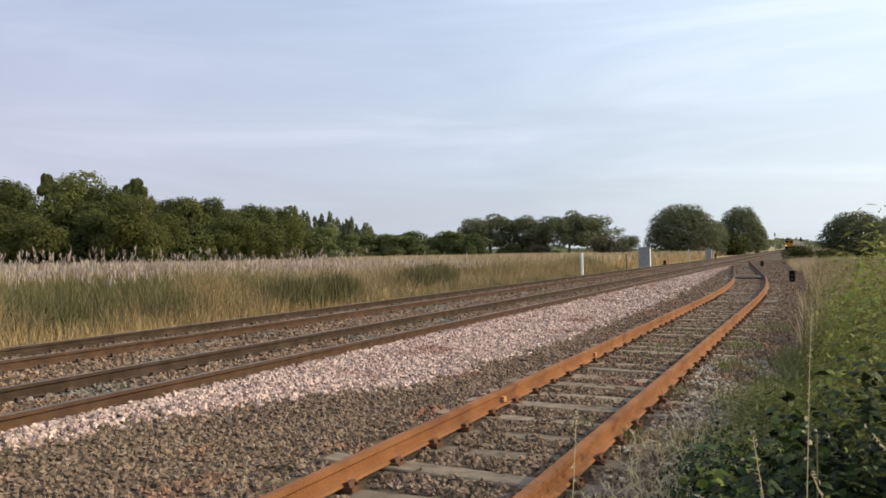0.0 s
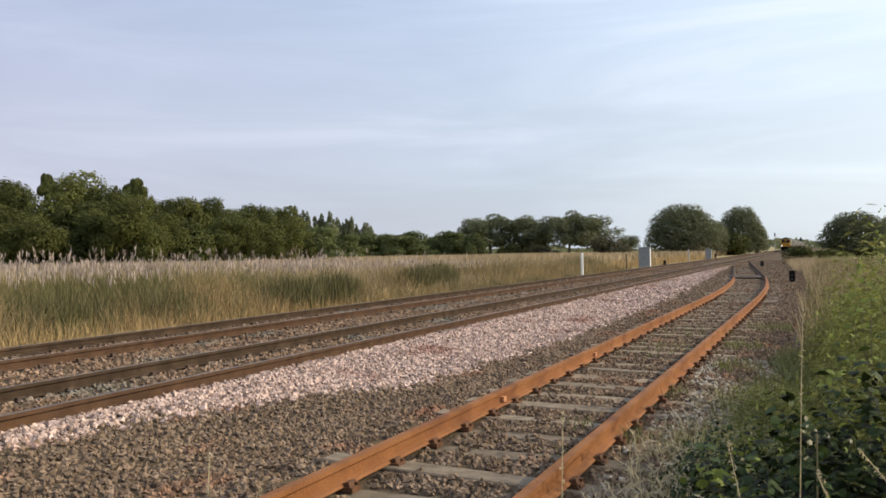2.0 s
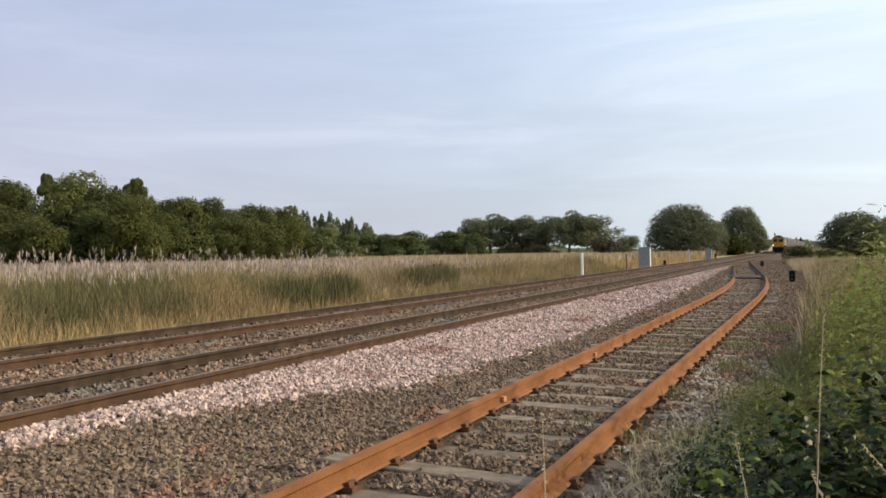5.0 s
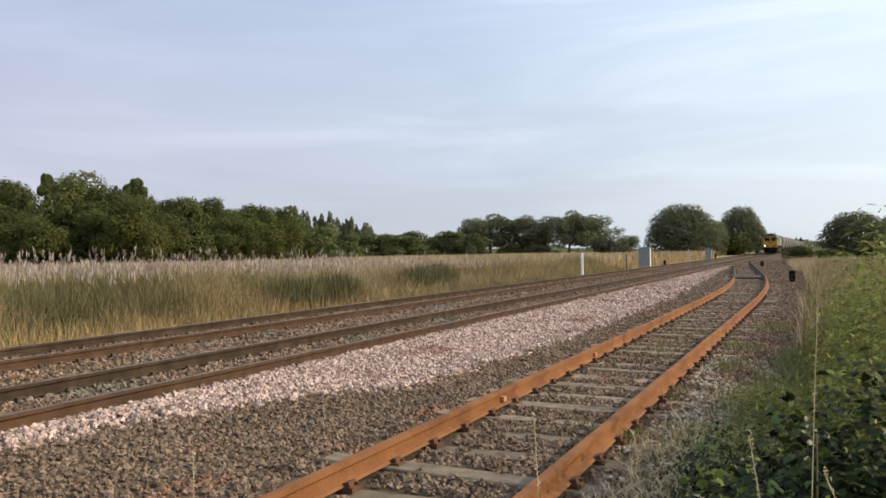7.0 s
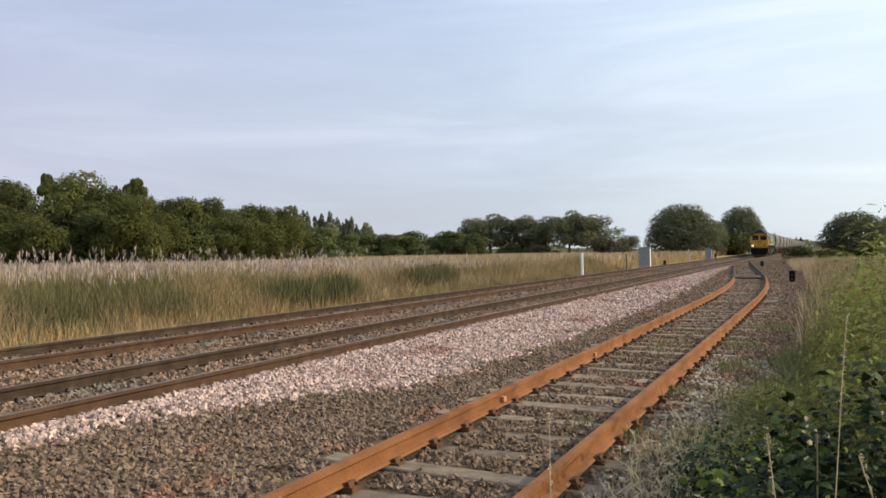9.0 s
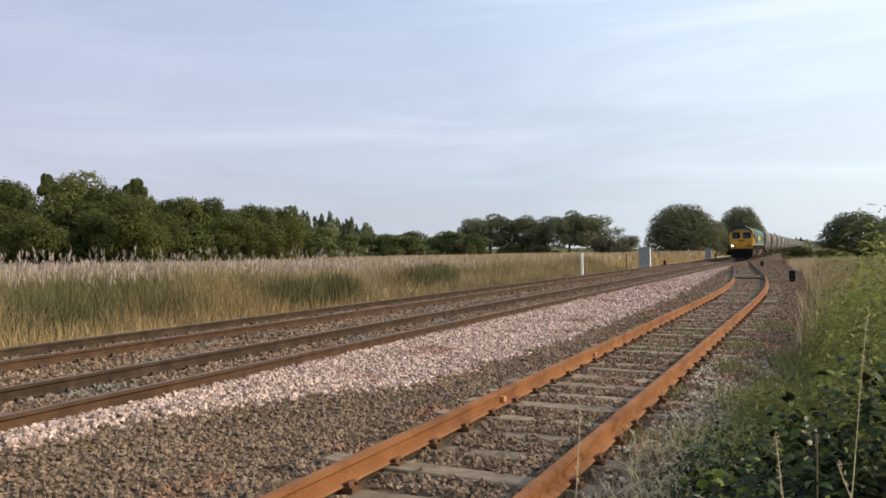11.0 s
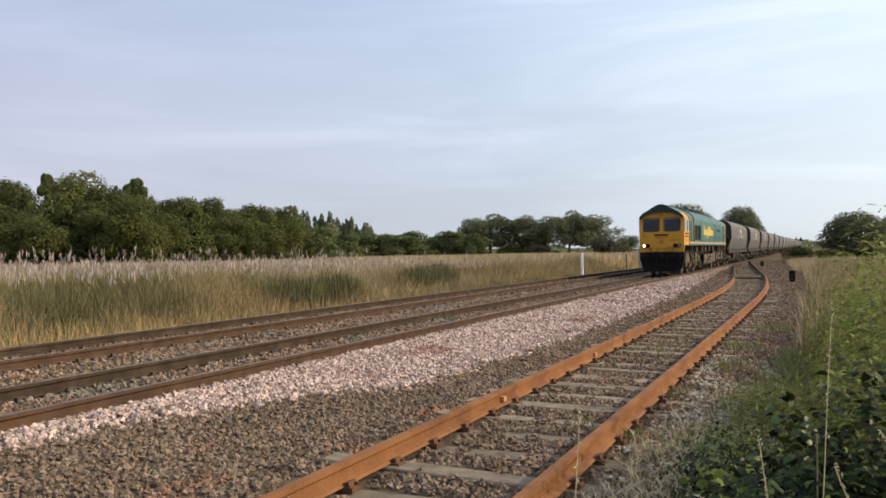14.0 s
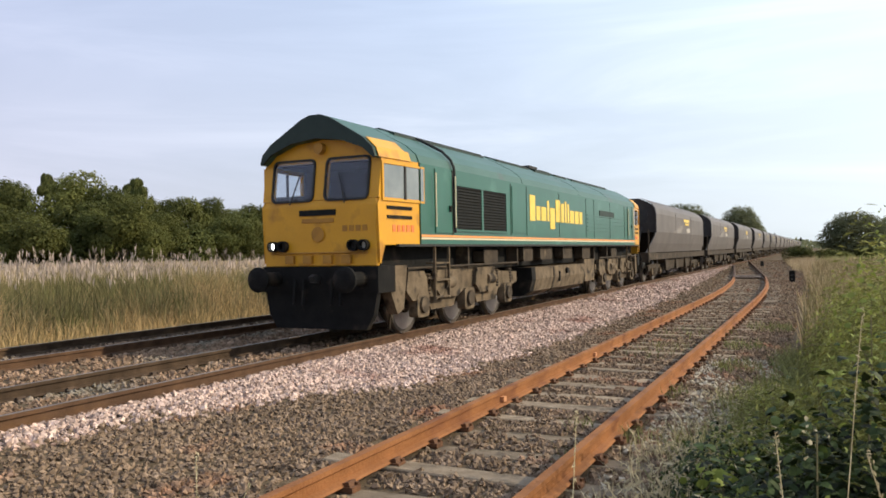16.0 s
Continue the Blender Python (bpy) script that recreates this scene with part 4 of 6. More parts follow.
def loco_bogie(loco, axles):
    y0, y2 = axles[0], axles[2]
    b = part("bogie", box(-0.55, 0.55, y0 - 0.3, y2 + 0.3, 0.62, 0.86), M["dust_dark"], loco, "dusty three-axle bogie")
    sets = []
    for y in axles:
        sets.append(wheelset(b, y, LOCO_R))
    for s in (-1, 1):
        x0, x1 = sorted((s * 1.0, s * 1.10))
        frame_out = [(y0 - 0.75, 0.98), (y0 - 0.75, 0.72), (y0 - 0.35, 0.66), (y0 + 0.35, 0.66), (y0 + 0.5, 0.40), (y0 + 1.5, 0.40), (y0 + 1.70, 0.68), (y0 + 2.5, 0.68), (y0 + 2.7, 0.40), (y2 - 0.55, 0.40), (y2 - 0.35, 0.66), (y2 + 0.35, 0.66), (y2 + 0.85, 0.74), (y2 + 0.85, 0.98), (y2 - 0.6, 1.05), (y2 - 0.9, 1.16), (y0 + 0.9, 1.16), (y0 + 0.6, 1.02)]
        part("side_frame", prism(frame_out, x0, x1, "x"), M["dust"], b, "dust-covered cast side frame", bevel=0.015)
        for y in axles:
            bx = part("axle_box", prism(rounded(y - 0.24, y + 0.24, 0.30, 0.74, 0.08), *sorted((s * 1.02, s * 1.20)), axis="x"), M["dust"], b, bevel=0.015)
            part("axle_cover", tube((s * 1.19, y, LOCO_R), (s * 1.25, y, LOCO_R), 0.15, seg=16), M["dust_dark"], bx)
            for dy in (-0.42, 0.42):
                part("spring", coil(s * 1.05, y + dy, 0.68, 1.08, 0.09), M["dust_dark"], b)
            part("brake_shoe", box(*sorted((s * 0.70, s * 0.82)), y + 0.55, y + 0.66, 0.35, 0.75), M["dust_dark"], b)
        for ya, yb in ((y0 - 0.62, y0 + 0.18), (y0 + 0.55, y0 + 1.75), (y0 + 2.45, y0 + 3.55)):
            part("casting", prism(((ya, 0.80), (ya + 0.08, 1.14), (yb - 0.12, 1.14), (yb, 1.02), (yb + 0.04, 0.72), (yb - 0.20, 0.60), (ya + 0.22, 0.62)), *sorted((s * 1.08, s * 1.19)), axis="x"), M["dust"], b, "dust-caked bogie casting", bevel=0.03)
        part("pipe_run", tube((s * 1.20, y0 - 0.6, 1.20), (s * 1.20, y2 + 0.7, 1.20), 0.025, seg=6), M["dust_dark"], b)
        for y in (y0 + 1.05, y2 - 1.1):
            part("damper", tube((s * 1.17, y - 0.15, 0.62), (s * 1.17, y + 0.25, 1.12), 0.05, seg=10), M["dust"], b)
            part("brake_cylinder", tube((s * 1.14, y - 0.1, 0.88), (s * 1.14, y + 0.30, 0.88), 0.12, seg=14), M["dust"], b)
        part("sand_pipe", tube((s * 0.95, y0 - 0.7, 0.8), (s * 0.78, y0 - 0.55, 0.12), 0.025, seg=8), M["dust_dark"], b)
    return sets


def locomotive():
    loco = thing("locomotive", "green and yellow diesel freight locomotive with headlight on", "locomotive")
    cab_end(loco, 0, False)
    cab_end(loco, 20.7, True)
    part("body_side_shell", box(-1.295, 1.295, 1.32, 19.38, 1.63, 3.085), M["green"], loco, "glossy green body side")
    part("roof", prism(ROOF, 1.33, 19.37), M["roof_green"], loco, "weathered sloping roof, its green greyed for reflected sky")
    # black in place of dust: the shade below the body is in the colour
    part("underframe", box(-0.92, 0.92, 0.5, 20.2, 1.10, 1.626), M["black"], loco, "dirty underframe, black for the shade below the body")
    for s in (-1, 1):
        X = s * 1.297
        plate("waist_stripe", M["orange"], loco, 1.33, 19.37, 1.76, 1.80, X, 0.006, "orange waist stripe", 0)
        plate("lower_stripe", M["cream"], loco, 1.33, 19.37, 1.715, 1.75, X, 0.006, "cream lower stripe", 0)
        # cab doors at both ends
        for y in (1.90, 18.10):
            d = plate("cab_door", M["green"], loco, y, y + 0.72, 1.84, 3.03, X, 0.018, "green crew door")
            for dy in (-0.07, 0.79):
                part("handrail", tube((X + s * 0.06, y + dy, 1.95), (X + s * 0.06, y + dy, 2.95), 0.017, seg=8), M["cream"], d, "pale grab rail")
            part("door_handle", box(*sorted((X + s * 0.02, X + s * 0.05)), y + 0.58, y + 0.64, 2.25, 2.37), M["black"], d)
            part("door_seal", box(*sorted((X + s * 0.001, X + s * 0.02)), y + 0.74, y + 0.79, 1.82, 3.06), M["rubber"], d)
            for k in range(3):
                part("step", box(*sorted((s * 1.06, s * 1.28)), y + 0.05, y + 0.62, 0.62 + 0.32 * k, 0.65 + 0.32 * k), M["dust"], d)
            for dy in (0.03, 0.64):
                part("step_stringer", box(*sorted((s * 1.22, s * 1.27)), y + dy, y + dy + 0.03, 0.6, 1.62), M["dust"], d)
        # air intake grille in two bays
        for a, b in ((2.82, 4.08), (4.18, 5.52)):
            g = plate("intake_grille", M["grille"], loco, a, b, 1.92, 2.78, X, 0.012, "dark intake grille", 0)
            for k in range(14):
                zz = 1.95 + 0.06 * k
                part("louvre", prism(((X + s * 0.012, zz), (X + s * 0.03, zz + 0.012), (X + s * 0.03, zz + 0.02), (X + s * 0.012, zz + 0.035)), a + 0.02, b - 0.02), M["grille"], g)
        for a, b, c, d in ((2.76, 2.82, 1.88, 2.82), (4.08, 4.18, 1.92, 2.78), (5.52, 5.58, 1.88, 2.82), (2.82, 5.52, 1.88, 1.92), (2.82, 5.52, 2.78, 2.82)):
            plate("grille_frame", M["green"], loco, a, b, c, d, X, 0.028, "", 0)
        # panel seams and doors along the engine room
        for y in (5.85, 6.95, 9.6, 12.35, 13.3, 15.4, 17.6):
            plate("panel_seam", M["roof_dark"], loco, y, y + 0.03, 1.84, 3.04, X, 0.006, "", 0)
        plate("access_panel", M["green"], loco, 5.95, 6.88, 1.90, 2.98, X, 0.012, "", 0.003)
        for k in range(5):
            plate("vent_slat", M["green"], loco, 12.5, 17.4, 2.05 + 0.12 * k, 2.08 + 0.12 * k, X, 0.016, "", 0)
        plate("side_vent", M["roof_dark"], loco, 14.0, 16.0, 2.52, 2.74, X, 0.012, "dark engine room vent", 0)
        # the operator's wordmark as a row of plain yellow blocks
        y = 7.2
        for w, z0, z1 in ((0.40, 2.22, 2.86), (0.30, 2.24, 2.60), (0.40, 2.24, 2.60), (0.16, 2.24, 2.78), (0.40, 2.04, 2.60), (0.40, 2.24, 2.84), (0.26, 2.24, 2.76), (0.16, 2.24, 2.84), (0.16, 2.24, 2.78), (0.40, 2.24, 2.60), (0.40, 2.24, 2.60), (0.30, 2.24, 2.60)):
            plate("emblem_block", M["mark"], loco, y, y + w, z0, z1, X, 0.006, "", 0)
            y += w + 0.09
        # underframe equipment between the bogies and over them
        for k, (a, b, c, d) in enumerate(((7.0, 7.7, 1.22, 1.56), (8.3, 9.3, 1.24, 1.56), (10.3, 11.2, 1.24, 1.56), (12.3, 13.2, 1.2, 1.56), (4.5, 5.3, 1.22, 1.5), (16.0, 16.8, 1.22, 1.5))):
            part("equipment_case", prism(rounded(a, b, c, d, 0.06), *sorted((s * 0.92, s * 1.18)), axis="x"), M["dust_dark"], loco, bevel=0.01)
        for a in (3.6, 6.5, 13.6, 15.3):
            part("bracket", box(*sorted((s * 0.92, s * 1.20)), a, a + 0.07, 1.15, 1.62), M["dust_dark"], loco)
        part("sill_step", box(*sorted((s * 1.24, s * 1.30)), 0.5, 20.2, 1.585, 1.628), M["rubber"], loco)
    tank = [(-1.22, 1.05), (-1.24, 0.75), (-1.16, 0.45), (-0.95, 0.33), (0.95, 0.33), (1.16, 0.45), (1.24, 0.75), (1.22, 1.05)]
    t = part("fuel_tank", prism(tank, 7.75, 12.35), M["dust"], loco, "dusty brown fuel tank", bevel=0.03)
    part("tank_saddle", prism(tank, 7.45, 7.74), M["black"], t)
    part("tank_strap", prism([(x * 1.012, z - 0.004 if z < 0.5 else z) for x, z in tank], 9.2, 9.32), M["dust_dark"], t)
    for s in (-1, 1):
        part("filler", tube((s * 1.2, 10.4, 0.9), (s * 1.29, 10.4, 0.9), 0.08, seg=12), M["black"], t)
        part("gauge", box(*sorted((s * 1.2, s * 1.262)), 9.7, 9.78, 0.62, 0.9), M["black"], t)
    part("battery_box", box(-1.2, 1.2, 12.45, 13.6, 0.5, 1.18), M["dust"], loco, bevel=0.02)
    # roof equipment
    for y0, y1, w in ((1.9, 6.3, 0.46), (7.2, 9.6, 0.44), (10.0, 11.4, 0.50), (12.0, 13.2, 0.44), (13.8, 18.4, 0.46)):
        lid = part("roof_hatch", prism(((-w, 3.70), (-w, 3.775), (-0.13, 3.895), (0.13, 3.895), (w, 3.775), (w, 3.70)), y0, y1), M["roof_dark"], loco, "dark grimy roof hatch", bevel=0.012)
        for s in (-1, 1):
            part("hinge", tube((s * (w - 0.03), y0 + 0.1, 3.79), (s * (w - 0.03), y1 - 0.1, 3.79), 0.014, seg=6), M["black"], lid)
    for y in (6.75, 11.7, 15.2):
        part("roof_rib", prism([(x * 1.004, z + 0.008) for x, z in ROOF], y, y + 0.04), M["roof_green"], loco)
    # a black pipe climbs the body behind the crew door and over the roof's edge
    for s in (-1, 1):
        bm = bmesh.new()
        run = ((1.33, 1.85), (1.33, 2.95), (1.32, 3.12), (1.25, 3.28), (1.06, 3.46), (0.78, 3.61), (0.50, 3.76))
        for (xa, za), (xb, zb) in zip(run, run[1:]):
            tube((s * xa, 2.72, za), (s * xb, 2.72, zb), 0.028, seg=8, bm=bm)
        part("drain_pipe", bm, M["rubber"], loco, "black pipe behind the crew door")
    part("exhaust", box(-0.25, 0.25, 10.2, 10.9, 3.80, 3.93), M["rubber"], loco, bevel=0.02)
    sets = []
    for ax in LOCO_AXLES:
        sets += loco_bogie(loco, ax)
    return loco, sets


def hopper_wagon():
    w = thing("hopper_wagon", "dusty grey-brown coal hopper wagon in the train", "wagon", group="coal hopper wagons")
    half = 1.40
    tub = [(half - 0.78, 3.72), (half - 0.48, 3.60), (half - 0.22, 3.44), (half - 0.06, 3.24), (half, 3.0), (half, 2.20), (half - 0.10, 1.70), (half - 0.22, 1.30)]
    # each side is a folded sheet with its sloping ends cut in
    L0, L1 = 1.85, 17.05
    for s in (-1, 1):
        bm = bmesh.new()
        outer, inner = [], []
        for (x, z) in tub:
            hip = 0.0 if z >= 2.2 else (2.2 - z) * 1.35
            top = 0.25 * max(0.0, z - 3.1) / 0.4
            ends = (L0 + top - hip, L1 - top + hip)
            outer.append([bm.verts.new((s * x, y, z)) for y in ends])
            inner.append([bm.verts.new((s * (x - 0.04), y, z)) for y in ends])
        for rows in (outer, inner):
            for p, q in zip(rows, rows[1:]):
                bm.faces.new((p[0], p[1], q[1], q[0]))
        for k in (0, 1):
            for p, q, p2, q2 in zip(outer, outer[1:], inner, inner[1:]):
                bm.faces.new((p[k], q[k], q2[k], p2[k]))
        for o, i in ((outer[0], inner[0]), (outer[-1], inner[-1])):
            bm.faces.new((o[0], o[1], i[1], i[0]))
        side = part("side_sheet", bm, M["hopper"], w, "dusty grey-brown side sheet")
        for y in (6.9, 12.0):
            part("seam", box(*sorted((s * (half - 0.01), s * (half + 0.008))), y, y + 0.05, 2.24, 3.16), M["hopper"], side)
        part("emblem", box(*sorted((s * (half + 0.003), s * (half + 0.012))), 9.5, 11.2, 2.82, 2.96), M["mark"], side, "faded yellow emblem")
        part("emblem", box(*sorted((s * (half + 0.003), s * (half + 0.012))), 9.9, 11.1, 2.66, 2.76), M["mark"], side)
        part("data_panel", box(*sorted((s * (half + 0.003), s * (half + 0.012))), 10.4, 11.5, 2.28, 2.50), M["pale_mark"], side, "pale data panel")
        part("sole_bar", box(*sorted((s * 1.10, s * 1.28)), 0.55, 18.3, 0.98, 1.26), M["dust_dark"], w, "dirty sole bar", bevel=0.01)
        for k, y in enumerate((5.6, 8.6, 11.6)):
            part("door_gear", prism(((y - 0.5, 0.98), (y - 0.25, 0.42), (y + 0.25, 0.42), (y + 0.5, 0.98)), *sorted((s * 0.7, s * 1.18)), axis="x"), M["dust_dark"], w)
        part("side_stain", prism(((6.4, 2.22), (6.7, 2.32), (7.2, 2.30), (7.6, 2.52), (8.1, 2.44), (8.5, 2.66), (9.1, 2.62), (9.2, 2.46), (8.7, 2.40), (8.6, 2.26), (7.6, 2.23)), *sorted((s * (half - 0.02), s * (half + 0.006))), axis="x"), M["splash"], side, "pale dust streak on the side")
        for y in (0.95, 17.85):
            part("end_ladder", box(*sorted((s * 1.22, s * 1.27)), y - 0.2, y - 0.15, 1.0, 2.3), M["dust_dark"], w)
    for y, d in ((L0, 1), (L1, -1)):
        arch = [(-x + 0.045, z) for x, z in tub if z > 2.1] 
        arch = arch + [(-x, z) for x, z in arch[::-1]]
        e = part("end_sheet", prism([(x, z - 0.02) for x, z in arch[::-1]] , *sorted((y + d * 0.26, y + d * 0.32))), M["hopper_shade"], w, "end sheet darkened for shade")
        part("slope_sheet", prism(((y + d * 0.26, 2.30), (y + d * 2.2, 1.3), (y + d * 2.25, 1.38), (y + d * 0.32, 2.36)), -1.12, 1.12, "x"), M["hopper_shade"], e)
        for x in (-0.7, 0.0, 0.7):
            part("end_stay", tube((x, y - d * 0.9, 1.25), (x, y + d * 0.16, 2.4), 0.05, seg=8), M["hopper_shade"], e)
        part("platform", box(-1.25, 1.25, *sorted((y - d * 1.25, y + d * 0.6)), 1.262, 1.30), M["dust_dark"], w)
    part("load", prism(((2.1, 2.6), (2.1, 3.2), (5.0, 3.36), (9.5, 3.30), (14.0, 3.36), (16.8, 3.2), (16.8, 2.6)), -0.95, 0.95, "x"), M["coal"], w, "black coal load")
    part("hopper_floor", prism(((-1.1, 1.6), (-0.5, 0.5), (0.5, 0.5), (1.1, 1.6)), 4.2, 14.4), M["dust_dark"], w)
    part("hopper_skirt", prism(((-1.14, 0.98), (-1.06, 0.46), (1.06, 0.46), (1.14, 0.98)), 5.2, 13.4), M["dust_dark"], w, "dark lower hopper skirt")
    part("air_tank", tube((-0.9, 4.6, 0.8), (0.9, 4.6, 0.8), 0.2, seg=14), M["dust_dark"], w)
    for y, d in ((0.55, -1), (18.3, 1)):
        part("headstock", box(-1.28, 1.28, *sorted((y, y - d * 0.2)), 0.88, 1.26), M["dust_dark"], w, bevel=0.01)
        for s in (-1, 1):
            bf = part("buffer", tube((s * 0.865, y, 1.06), (s * 0.865, y + d * 0.40, 1.06), 0.11, seg=12), M["black"], w)
            part("buffer_head", tube((s * 0.865, y + d * 0.40, 1.06), (s * 0.865, y + d * 0.45, 1.06), 0.22, seg=16), M["black"], bf)
    part("coupling", box(-0.05, 0.05, -0.15, 0.55, 0.96, 1.06), M["black"], w)
    sets = []
    for a, c in WAGON_AXLES:
        b = part("bogie", box(-0.4, 0.4, (a + c) / 2 - 0.3, (a + c) / 2 + 0.3, 0.55, 0.95), M["dust_dark"], w, "dusty two-axle bogie")
        for y in (a, c):
            sets.append(wheelset(b, y, WAGON_R))
        for s in (-1, 1):
            part("side_frame", prism(((a - 0.4, 0.72), (a - 0.4, 0.5), (a + 0.4, 0.42), (a + 0.7, 0.24), (c - 0.7, 0.24), (c - 0.4, 0.42), (c + 0.4, 0.5), (c + 0.4, 0.72), (c - 0.5, 0.78), (a + 0.5, 0.78)), *sorted((s * 0.96, s * 1.06)), axis="x"), M["dust_dark"], b, "dirty cast side frame", bevel=0.012)
            for y in (a, c):
                part("axle_box", tube((s * 1.02, y, WAGON_R), (s * 1.16, y, WAGON_R), 0.15, seg=12), M["dust"], b)
            for dy in (-0.2, 0.0, 0.2):
                part("spring", tube((s * 1.03, (a + c) / 2 + dy, 0.3), (s * 1.03, (a + c) / 2 + dy, 0.62), 0.08, seg=10), M["dust_dark"], b)
    return w, sets


LOCO, LOCO_SETS = locomotive()
WAGON, FIRST_SETS = hopper_wagon()
WAGON_FRONT, WAGON_PITCH, WAGON_COUNT = 21.75, 19.35, 19
WAGONS = [WAGON] + [copy_thing(WAGON, pose(0, 0, 0)) for i in range(WAGON_COUNT - 1)]


# ---- trees and plants ----
def leaf_cloud(centres, normals, sizes, rng, aspect=0.6, fold=0.25):
    """Small folded leaves, each of four corners and two faces, at given places."""
    n = len(centres)
    a = rng.normal(size=(n, 3))
    a -= normals * np.sum(a * normals, axis=1, keepdims=True)
    a /= np.linalg.norm(a, axis=1, keepdims=True) + 1e-9
    b = np.cross(normals, a)
    s = sizes[:, None]
    v = np.empty((n, 4, 3))
    v[:, 0] = centres - a * s
    v[:, 1] = centres + b * s * aspect + normals * s * fold
    v[:, 2] = centres + a * s
    v[:, 3] = centres - b * s * aspect + normals * s * fold
    tri = np.array([(0, 1, 2), (0, 2, 3)])
    f = (tri[None] + (np.arange(n) * 4)[:, None, None]).reshape(-1, 3)
    return v.reshape(-1, 3), f


def oval_leaves(centres, normals, sizes, rng, aspect=0.55, fold=0.2):
    """Pointed oval leaves of six corners, folded along the midrib."""
    n = len(centres)
    a = rng.normal(size=(n, 3))
    a -= normals * np.sum(a * normals, axis=1, keepdims=True)
    a /= np.linalg.norm(a, axis=1, keepdims=True) + 1e-9
    b = np.cross(normals, a)
    s = sizes[:, None]
    v = np.empty((n, 6, 3))
    v[:, 0] = centres - a * s
    v[:, 3] = centres + a * s - normals * s * 0.25
    for i, (u, w) in enumerate(((-0.45, 1.0), (0.35, 0.8))):
        v[:, 1 + i] = centres + a * s * u + b * s * aspect * w + normals * s * fold
        v[:, 5 - i] = centres + a * s * u - b * s * aspect * w + normals * s * fold
    tri = np.array([(0, 1, 5), (1, 2, 5), (2, 4, 5), (2, 3, 4)])
    f = (tri[None] + (np.arange(n) * 6)[:, None, None]).reshape(-1, 3)
    return v.reshape(-1, 3), f


def crown_points(lobes, count, rng):
    """Places on and in the outer part of a crown made of overlapping lobes (x, y, z, rx, ry, rz)."""
    lobes = np.array(lobes)
    weight = lobes[:, 3] * lobes[:, 4] + lobes[:, 3] * lobes[:, 5]
    pick = rng.choice(len(lobes), count, p=weight / weight.sum())
    d = rng.normal(size=(count, 3))
    d /= np.linalg.norm(d, axis=1, keepdims=True)
    shell = rng.uniform(0.45, 1.0, count) ** 0.4
    ripple = 1 + 0.16 * np.sin(d[:, 0] * 7 + pick) * np.sin(d[:, 1] * 6 + 2 * pick) + rng.normal(0, 0.05, count)
    p = lobes[pick, :3] + d * lobes[pick, 3:] * (shell * ripple)[:, None]
    return p, d


def tree_kind(seed, kind, count, leaf, mat):
    """One tree of height 1 and width 1: trunk, limbs and a crown of many small leaves."""
    rng = np.random.default_rng(seed)
    t = thing("tree", "leafy green tree", "tree")
    lobes = []
    if kind == "poplar":
        for i in range(9):
            u = i / 8
            r = 0.46 * (1.0 - 0.78 * u ** 1.6)
            lobes.append((rng.uniform(-0.08, 0.08), rng.uniform(-0.08, 0.08), 0.12 + 0.80 * u, r, r, 0.12))
        base = 0.12
    elif kind == "bush":
        for i in range(12):
            a, q = rng.uniform(0, 2 * math.pi), rng.uniform(0.0, 0.33)
            z = rng.uniform(0.18, 0.62)
            lobes.append((q * math.cos(a), q * math.sin(a), z, rng.uniform(0.14, 0.22), rng.uniform(0.14, 0.22), min(z, rng.uniform(0.18, 0.32))))
        base = 0.05
    elif kind == "dome":
        for i in range(34):
            u = (i + 0.5) / 34
            a, q = 2.4 * i, math.sqrt(1 - (1.25 * u - 0.25) ** 2)
            r = rng.uniform(0.13, 0.18)
            lobes.append((0.33 * q * math.cos(a), 0.33 * q * math.sin(a), 0.30 + 0.54 * (1.25 * u - 0.25), r, r, 0.15))
        lobes.append((0, 0, 0.45, 0.36, 0.36, 0.40))
        base = 0.1
    else:
        low = 0.04 if kind == "full" else 0.20
        for i in range(20):
            u = rng.uniform(0, 1)
            z = low + 0.10 + (0.80 - low) * u
            reach = 0.44 * math.sqrt(max(0.06, 1 - ((z - 0.46) / 0.50) ** 2))
            a, q = rng.uniform(0, 2 * math.pi), rng.uniform(0.25, 1.0) * reach
            r = rng.uniform(0.14, 0.22)
            lobes.append((q * math.cos(a), q * math.sin(a), z, r, r, min(r * 0.75, z)))
        lobes.append((0, 0, 0.58, 0.30, 0.30, 0.28))
        base = low
    if kind == "high":
        lobes = [(x * 0.9, y * 0.9, 0.70 + 0.28 * z, rx, ry, rz * 0.34) for x, y, z, rx, ry, rz in lobes]
        base = 0.6
    p, d = crown_points(lobes, count, rng)
    keep = (p[:, 2] > 0.02) & (p[:, 2] < 1.03)
    p, d = p[keep], d[keep]
    nrm = d * 1.25 + rng.normal(0, 0.42, d.shape) + (0, 0, 0.25)
    nrm /= np.linalg.norm(nrm, axis=1, keepdims=True)
    v, f = leaf_cloud(p, nrm, rng.uniform(0.6, 1.3, len(p)) * leaf, rng, 0.75)
    crown = new("crown", quick_mesh("crown", v, f, mat))
    crown.parent = t
    bm = tube((0, 0, -0.02), (0.01, 0.0, base + 0.25), 0.035 if kind != "bush" else 0.015, 0.018, 9)
    for i in range(6):
        a = i * 1.05 + rng.uniform(0, 0.5)
        z = base + 0.03 * i
        tube((0, 0, z), (0.24 * math.cos(a), 0.24 * math.sin(a), z + rng.uniform(0.16, 0.30)), 0.016, 0.006, 6, bm)
    part("trunk", bm, M["bark"], t)
    return t


